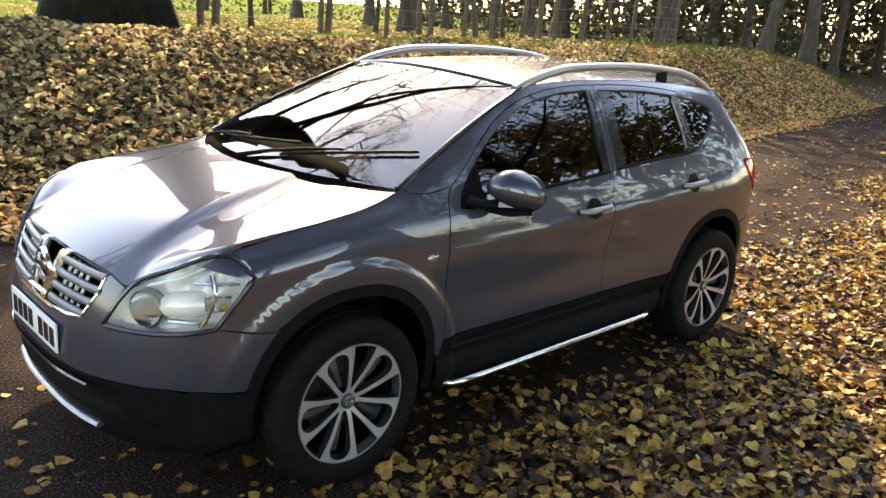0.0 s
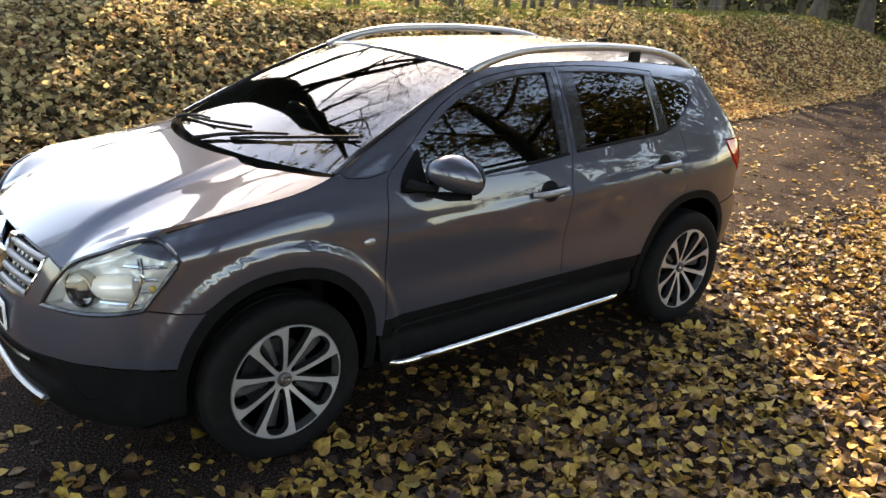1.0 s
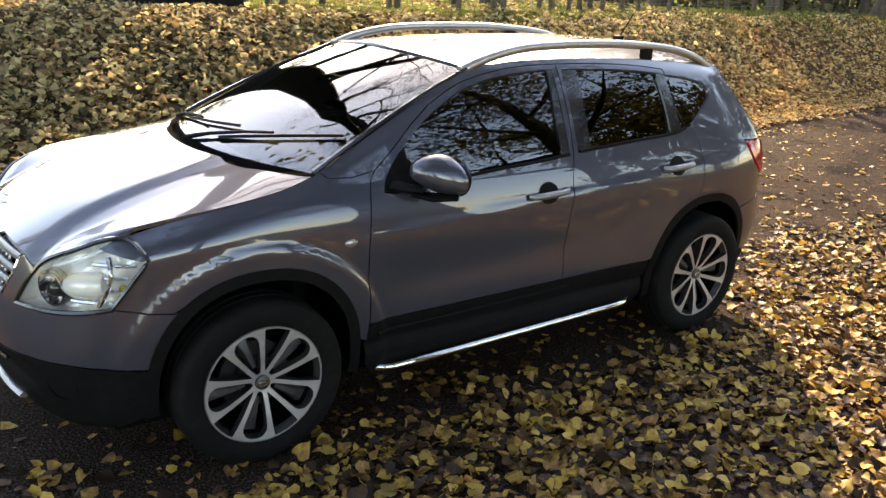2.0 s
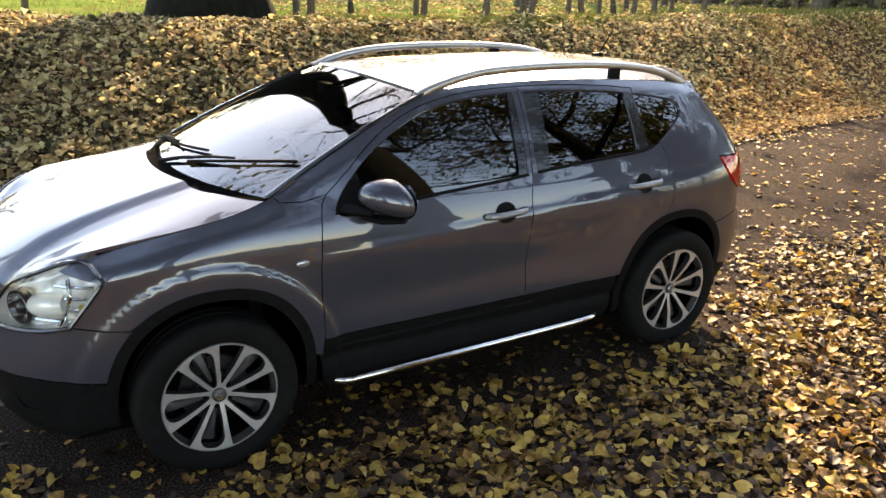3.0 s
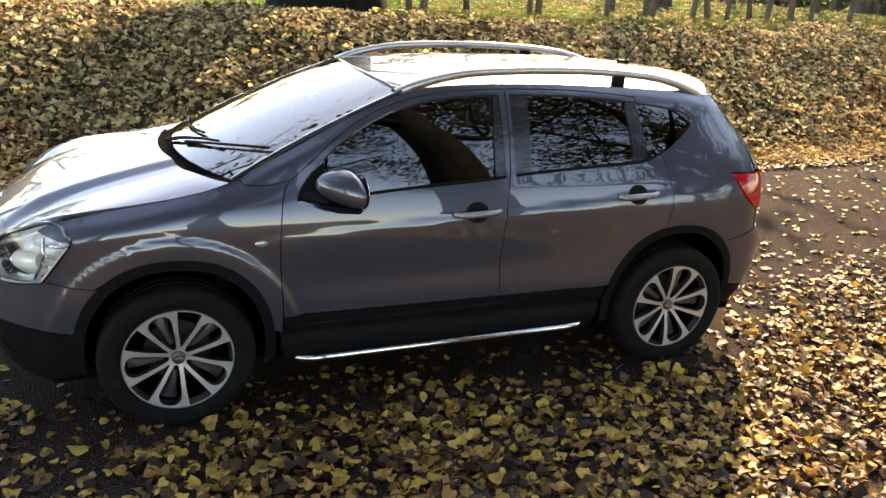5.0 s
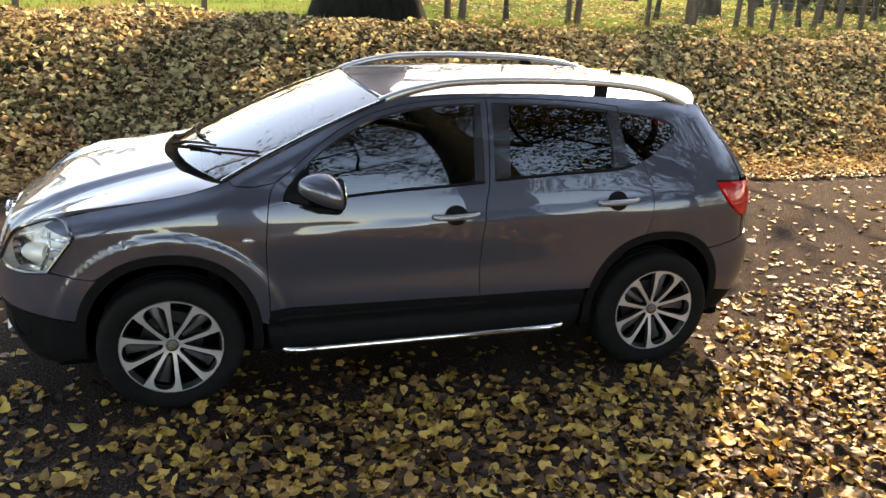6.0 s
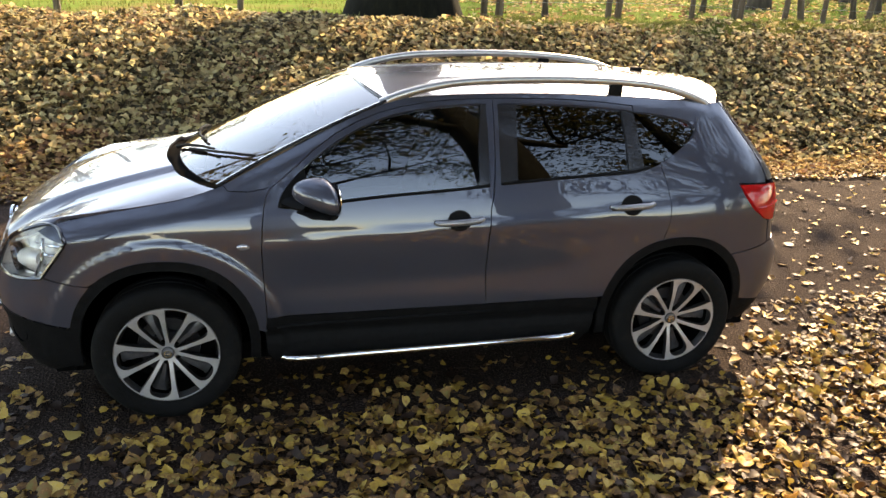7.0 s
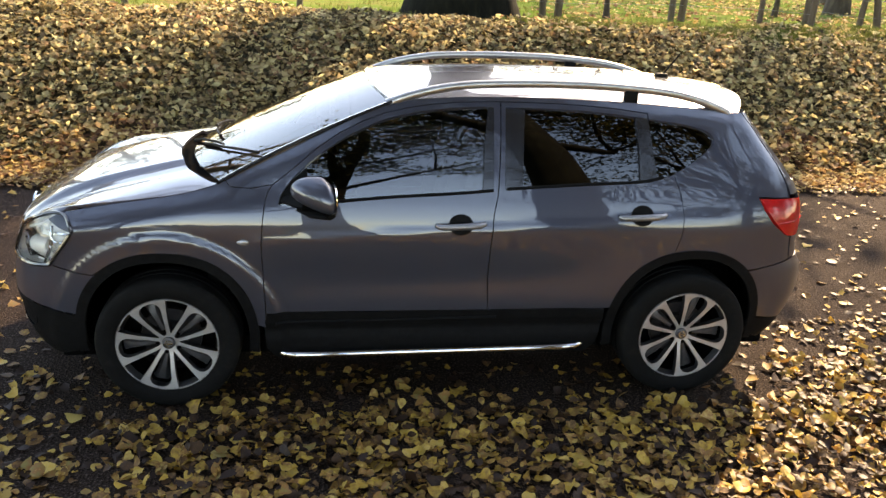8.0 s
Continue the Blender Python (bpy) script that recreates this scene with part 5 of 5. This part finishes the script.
for k in range(5500):
    x, y = rng.uniform(1, 34), 6.4 + rng.random() ** 1.6 * 26
    if k > 2800:
        x, y = rng.uniform(3.5, 20), 8.8 + rng.random() ** 1.4 * 14
    pos.append((x, y, height(x, y) + 0.015 + 0.03 * rng.random()))
    size.append(rng.uniform(0.06, 0.11))
    tilt.append(abs(rng.gauss(0, 0.3)))
scatter("meadow_leaves", np.array(pos), np.array(size), np.array(tilt), ["lime", "broad"], DRIFT, rng, label="brown leaves scattered in the meadow grass", category="leaves", coarse=True)


def blades(name, spots, material, rng, label, category):
    v, f = [], []
    for x, y, z, h, w in spots:
        a, b = rng.uniform(0, 6.28), rng.uniform(0.1, 0.6)
        dx, dy = math.cos(a), math.sin(a)
        tx, ty = rng.uniform(-1, 1) * h * b, rng.uniform(-1, 1) * h * b
        k = len(v)
        v += [(x - dx * w, y - dy * w, z), (x + dx * w, y + dy * w, z), (x + dx * w * 0.6 + tx * 0.4, y + dy * w * 0.6 + ty * 0.4, z + h * 0.6), (x - dx * w * 0.6 + tx * 0.4, y - dy * w * 0.6 + ty * 0.4, z + h * 0.6), (x + tx, y + ty, z + h)]
        f += [(k, k + 1, k + 2, k + 3), (k + 3, k + 2, k + 4)]
    ob = mesh_object(name, v, f, material)
    return tagged(ob, label, category, kind="stuff")


spots = []
while len(spots) < 42000:
    x = rng.uniform(-12, 26)
    y = road_far(x) + 3.2 + rng.random() ** 1.7 * 12
    crest = noise.noise((x * 0.5, y * 0.5, 12))
    if crest < -0.12 and rng.random() < 0.8:
        continue
    if y < road_far(x) + 3.45 and x < 1.5:
        continue
    spots.append((x, y, height(x, y) - 0.01, rng.uniform(0.03, 0.1), rng.uniform(0.003, 0.008)))
while len(spots) < 84000:
    x = rng.uniform(1.8, 11) if rng.random() < 0.8 else rng.uniform(9, 17)
    d = rng.uniform(2.3, 3.8)
    if noise.noise((x * 0.9, d * 1.4, 21)) + 0.35 * noise.noise((x * 5, d * 5, 2)) + rng.gauss(0, 0.22) < 0.0 + 0.4 * sstep(3.0, 2.3, d) + 0.3 * sstep(7.5, 9.5, x):
        continue
    spots.append((x, road_far(x) + d, height(x, road_far(x) + d), rng.uniform(0.06, 0.17), rng.uniform(0.004, 0.009)))
while len(spots) < 100000:
    x = rng.uniform(11, 31)
    d = rng.uniform(1.9, 4.6)
    if noise.noise((x * 0.6, d, 33)) + rng.gauss(0, 0.25) < 0.35 * sstep(3.0, 1.9, d) - 0.1 - 0.4 * sstep(20, 26, x):
        continue
    spots.append((x, road_far(x) + d, height(x, road_far(x) + d), rng.uniform(0.08, 0.24), rng.uniform(0.006, 0.014)))
blades("grass", spots, GRASS, rng, "tufted green grass along the crest of the bank", "grass")


# ---- trees ----
def grow_tree(seed, tall, girth, lean=(0, 0), fork=0.35, levels=4, spread=0.75, leaves=900, leaf_size=0.16, bend=0.25, skin=None):
    """Bark mesh and crown mesh of one tree that stands at the origin."""
    r = random.Random(seed)
    bm = bmesh.new()
    tips = []

    def limb(p, d, length, rad, level):
        n = 7 if level == 0 else (4 if level < 3 else (3 if level < 5 else 2))
        path, rads = [p.copy()], [rad * (1.35 if level == 0 else 1.0)]
        q, dd = p.copy(), d.copy()
        for k in range(1, n + 1):
            dd = (dd + Vector((r.uniform(-1, 1), r.uniform(-1, 1), r.uniform(-0.3, 0.7))) * (bend * (0.35 if level == 0 else 1.0) / math.sqrt(n))).normalized()
            q = q + dd * (length / n)
            path.append(q.copy())
            rads.append(rad * (1 - (0.5 if level == 0 else 0.72) * k / n))
        tube(path, rads, 14 if level == 0 else (7 if level == 1 else (4 if level == 2 else 3)), closed_ends=level > 0, bm=bm)
        if level >= levels:
            tips.extend(path[1:])
            return
        kids = r.randint(5, 7) if level == 0 else r.randint(3, 5)
        for i in range(kids):
            t = fork + (1 - fork) * (i + r.random()) / kids if level == 0 else 0.3 + 0.7 * (i + r.random()) / kids
            k = min(int(t * n), n - 1)
            at = path[k].lerp(path[k + 1], t * n - k)
            w = r.uniform(0, 6.28)
            side = Vector((math.cos(w), math.sin(w), r.uniform(0.0, 0.7)))
            nd = (dd * (1 - spread) + side * spread).normalized()
            limb(at, nd, length * r.uniform(0.45, 0.72) * (0.85 if level == 0 else 1), rads[k] * r.uniform(0.42, 0.62), level + 1)
        limb(path[-1], dd, length * 0.5, rads[-1], level + 1)

    limb(Vector((0, 0, -0.25)), Vector((lean[0], lean[1], 1)).normalized(), tall * 0.55, girth, 0)
    # root flare and fluting of the bole
    for v in bm.verts:
        if v.co.z < 2.5:
            a = math.atan2(v.co.y, v.co.x)
            f = 1 + 0.3 * math.exp(-max(v.co.z, 0) / 0.35) + 0.05 * math.sin(a * 5 + seed) + 0.05 * noise.noise((math.cos(a) * 2, math.sin(a) * 2, v.co.z))
            v.co.x, v.co.y = v.co.x * f, v.co.y * f
    bark = bpy.data.meshes.new("trunk")
    bm.to_mesh(bark)
    bm.free()
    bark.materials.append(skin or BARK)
    bark.polygons.foreach_set("use_smooth", [True] * len(bark.polygons))
    cp, cs, ctl = [], [], []
    for _ in range(leaves):
        t = r.choice(tips)
        cp.append(t + Vector((r.gauss(0, 0.35), r.gauss(0, 0.35), r.gauss(0, 0.3))))
        cs.append(r.uniform(0.6, 1.3) * leaf_size)
        ctl.append(r.uniform(0, 1.5))
    crown = scatter("crown", np.array([tuple(c) for c in cp]), np.array(cs), np.array(ctl), ["lime", "broad", "ivy"], CROWN, r, coarse=True)
    return bark, crown


def tree(at, bark, crown_ob, label, turn=0.0, scale=1.0, group="roadside trees"):
    x, y = at
    t = thing("tree", pose(x, y, height(x, y) - 0.05, 0, 0, turn) @ Matrix.Scale(scale, 4), label, "tree", group)
    a = new("trunk", bark)
    a.parent = t
    c = new("crown", crown_ob.data)
    c.parent = t
    return t


kinds = {}
for key, args in {"oak": dict(seed=3, tall=17, girth=0.62, fork=0.3, levels=6, leaves=700, leaf_size=0.09, spread=0.8, bend=0.6, skin=BARK_SHADED), "lime": dict(seed=11, tall=19, girth=0.42, fork=0.4, levels=5, skin=BARK_SHADED, leaves=15000, leaf_size=0.14, bend=0.45),
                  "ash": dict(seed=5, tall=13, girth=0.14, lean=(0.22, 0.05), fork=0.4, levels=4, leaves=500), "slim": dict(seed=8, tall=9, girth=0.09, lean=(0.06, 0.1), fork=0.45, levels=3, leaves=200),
                  "bare": dict(seed=15, tall=11, girth=0.15, fork=0.35, levels=3, leaves=250, bend=0.45), "twiggy": dict(seed=16, tall=12, girth=0.17, fork=0.3, levels=4, leaves=350, bend=0.5), "copse": dict(seed=41, tall=18, girth=0.19, fork=0.3, levels=3, leaves=2700, leaf_size=0.38), "beech": dict(seed=23, tall=20, girth=0.42, fork=0.4, levels=5, skin=BARK_SHADED, leaves=15000, spread=0.85, leaf_size=0.14, bend=0.45)}.items():
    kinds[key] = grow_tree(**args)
OAK = "massive old oak with a dark furrowed trunk on the bank"
LIME = "tall lime tree with thinning yellow autumn leaves"
ASH = "leaning bare tree with grey bark at the wood edge"
SLIM = "slender young tree with a thin bare stem"
FAR = "yellowing tree with a dense low crown in the distance"
BARE = "bare woodland tree with a straight dark trunk"
tree((1.55, 8.6), *kinds["oak"], OAK, 40)
for x, y, k, lb, tn, sc in [
    (15.2, 25.0, "bare", OAK, 100, 1.3), (21.5, 12.3, "ash", ASH, 10, 1.1), (22.3, 12.9, "ash", ASH, 30, 1.25), (20.6, 8.6, "ash", ASH, -20, 1.3), (24.5, 8.9, "ash", ASH, 15, 1.6),
    (26.5, 12.2, "bare", BARE, 70, 1.1), (29, 15, "bare", BARE, 200, 1.4), (30, 10.2, "bare", BARE, 190, 1.2), (34, 13.5, "bare", BARE, 0, 1.0), (38, 20, "bare", BARE, 10, 1.1), (36, 9, "bare", BARE, 99, 1.3), (42, 13, "bare", BARE, 39, 1.3), (48, 17, "bare", BARE, 159, 1.3),
    (18.5, 20, "slim", SLIM, 0, 1.5), (20.2, 24, "twiggy", BARE, 44, 1.0), (24.5, 21, "slim", SLIM, 80, 1.7), (28, 27, "bare", BARE, 300, 0.9), (12.5, 31, "bare", BARE, 15, 0.7),
    (8.5, 34, "bare", BARE, 130, 0.9), (-24, 38, "bare", BARE, 222, 1.0), (17, 36, "bare", BARE, 20, 0.8), (33, 34, "bare", BARE, 140, 0.9), (24, 42, "bare", BARE, 250, 0.9), (44, 27, "bare", BARE, 0, 1.0),
    (-16.5, 14.5, "bare", BARE, 310, 1.1),
    (-5.0, -8.5, "beech", LIME, 0, 1.0), (-0.6, -12.5, "beech", LIME, 120, 1.15), (10.8, 13.2, "twiggy", BARE, 200, 1.2), (2.5, -6.3, "lime", LIME, 300, 1.3), (9.5, -9.0, "beech", LIME, 200, 1.0), (-6.8, 10.0, "twiggy", BARE, 60, 1.5), (-10.5, 12.5, "twiggy", BARE, 190, 1.4), (-12.5, -8.5, "twiggy", BARE, 270, 1.6), (17, -10.5, "twiggy", BARE, 60, 1.6), (-13, 4.5, "twiggy", BARE, 20, 1.5),
    (-30, 46, "copse", FAR, 10, 0.75), (-19, 52, "copse", FAR, 40, 0.7), (-9, 47, "copse", FAR, 80, 0.5), (1, 53, "copse", FAR, 130, 0.6), (9, 48, "copse", FAR, 170, 0.65), (16, 54, "copse", FAR, 210, 0.8),
    (23, 48, "copse", FAR, 250, 0.8), (31, 53, "copse", FAR, 290, 0.9), (38, 46, "copse", FAR, 330, 0.85), (47, 50, "copse", FAR, 0, 0.9), (-3, 42, "bare", BARE, 35, 1.0), (6, 43, "bare", BARE, 155, 1.1),
    (4.15, 9.3, "slim", SLIM, 20, 0.55), (8.2, 11.2, "slim", SLIM, 200, 0.6), (11.2, 10.4, "slim", SLIM, 100, 0.6), (13.1, 12.0, "slim", SLIM, 0, 0.65), (16.5, 14, "slim", SLIM, 150, 0.9), (22, 17.5, "twiggy", BARE, 10, 1.4), (26, 20.5, "twiggy", BARE, 110, 1.5), (30, 18, "twiggy", BARE, 210, 1.6), (14.5, 19.5, "twiggy", BARE, 250, 1.0),
    (33, 22, "copse", FAR, 15, 1.0), (41, 18, "copse", FAR, 75, 1.1), (40, 30, "copse", FAR, 135, 1.1), (52, 24, "copse", FAR, 195, 1.2), (50, 12, "copse", FAR, 255, 1.1), (56, 38, "copse", FAR, 315, 1.2),
    (27, -11, "copse", FAR, 235, 0.9), (30, -15, "copse", FAR, 220, 1.0), (20, -13, "copse", FAR, 95, 0.8), (14.5, -12, "copse", FAR, 15, 0.7), (33, -6, "copse", FAR, 300, 0.9), (40, 2, "copse", FAR, 340, 1.0), (36, -3, "copse", FAR, 10, 0.9), (43, -6, "copse", FAR, 80, 1.1), (37, 6, "copse", FAR, 150, 0.9), (-14, -15, "copse", FAR, 50, 0.9), (-22, -12, "copse", FAR, 120, 0.9)]:
    tree((x, y), *kinds[k], lb, tn, sc)

# dark undergrowth of the wood at the bend of the lane and along the far hedge
pos, size, tilt = [], [], []
for k in range(72000):
    u = rng.random()
    if k >= 52000:
        a, d = radians(rng.uniform(40, 84)), rng.uniform(44, 58)
        x, y = d * math.sin(a), d * math.cos(a)
        top = 13 + 4 * noise.noise((x * 0.15, y * 0.15, 3))
    elif u < 0.07:
        x, y = rng.uniform(32, 42), rng.uniform(-13, 7)
        top = 5.0 + 5.0 * abs(noise.noise((x * 0.2, y * 0.2, 30)))
    elif u < 0.38:
        x, y = rng.uniform(-30, 40), rng.uniform(-22, -15)
        top = (3.6 + 4.2 * abs(noise.noise((x * 0.2, y * 0.2, 14)))) * (0.22 + 0.78 * (sstep(8, 13, -x) if x < 0 else sstep(13, 19, x)))
    elif u < 0.68:
        x = rng.uniform(24, 60)
        y = road_far(min(x, 30)) + 4 + rng.uniform(0, 14) + (x - 24) * 0.1
        top = 5.5 + 8.0 * abs(noise.noise((x * 0.25, y * 0.25, 1)))
    else:
        x = rng.uniform(-40, 60)
        y = rng.uniform(46, 52)
        top = (2.0 if x < 6 else 4.0) + (2.5 if x < 6 else 5) * abs(noise.noise((x * 0.12, y * 0.2, 6)))
    pos.append((x, y, height(x, y) + rng.random() * top))
    size.append(rng.uniform(0.12, 0.3) if k < 52000 else rng.uniform(0.25, 0.5))
    tilt.append(rng.uniform(0, 1.5))
scatter("undergrowth", np.array(pos), np.array(size), np.array(tilt), ["ivy", "broad"], UNDER, rng, label="dull brown tangled undergrowth at the edge of the wood", category="bushes", coarse=True)
for bark, crown in kinds.values():
    bpy.data.objects.remove(crown)

# ---- fence ----
fence = thing("fence", pose(0, 0, 0), "weathered wooden post and wire stock fence on the bank", "fence")
tops = []
for i, (x, y, tip) in enumerate([(-7.4, 8.6, 0), (-6.0, 8.5, 0), (-4.45, 8.5, 2), (-3.5, 8.5, -1), (-1.84, 8.5, 1), (-0.97, 8.5, 4), (2.82, 8.5, -1), (3.08, 8.55, 2), (4.95, 8.5, 0), (5.16, 8.6, 3),
                                (6.75, 9.0, 0), (7.38, 8.5, 2), (7.72, 9.2, -1), (8.28, 8.55, 4), (8.62, 8.5, -12), (9.1, 8.6, 1), (10.1, 8.7, 8), (10.7, 8.7, -2), (11.2, 8.7, 0), (12.4, 8.9, 3), (13.7, 9.1, -4), (14.8, 9.2, 2), (16.2, 9.4, 0), (17.6, 9.7, 1)]):
    z = height(x, y)
    r = 0.045 + 0.02 * ((i * 37) % 5) / 5
    tops.append((x, y, z))
    h = 1.15 + 0.1 * ((i * 13) % 4)
    d = math.tan(radians(tip))
    part("post", tube([(x, y, z - 0.1), (x + d * h * 0.4, y, z + h * 0.4), (x + d * h * 0.97, y, z + h * 0.97), (x + d * h, y, z + h)], [r * 1.1, r, r * 0.95, r * 0.6], 9), POST, fence)
for k in range(4):
    line = [(x, y - 0.05, z + 0.25 + 0.27 * k) for x, y, z in tops if z]
    part("wire", tube(line, 0.003, 4), WIRE, fence, "thin fence wire")

# ---- single bright leaves ----
LEAF_MESHES = []
for i in range(8):
    me = bpy.data.meshes.new("leaf")
    me.from_pydata(leaf_shape(["lime", "broad"][i % 2], rng), [], LEAF_FACES)
    me.materials.append(LEAF_ONE)
    me.polygons.foreach_set("use_smooth", [True] * len(me.polygons))
    LEAF_MESHES.append(me)
for i in range(180):
    x = rng.uniform(-2.6, 4.5)
    y = rng.uniform(-3.6, -0.9) if i < 130 else rng.uniform(-0.3, 3.0)
    if i >= 130:
        x = rng.uniform(2.2, 8.0)
    ob = new("fallen_leaf", LEAF_MESHES[i % 8])
    sc = rng.uniform(0.065, 0.1) if i < 130 else rng.uniform(0.045, 0.075)
    ob.matrix_basis = pose(x, y, 0.03 if i < 130 else 0.014, rng.gauss(0, 9), rng.gauss(0, 9), rng.uniform(0, 360)) @ Matrix.Scale(sc, 4)
    tagged(ob, "large pale yellow fallen leaf lying on the ground", "leaf", "fallen leaves")
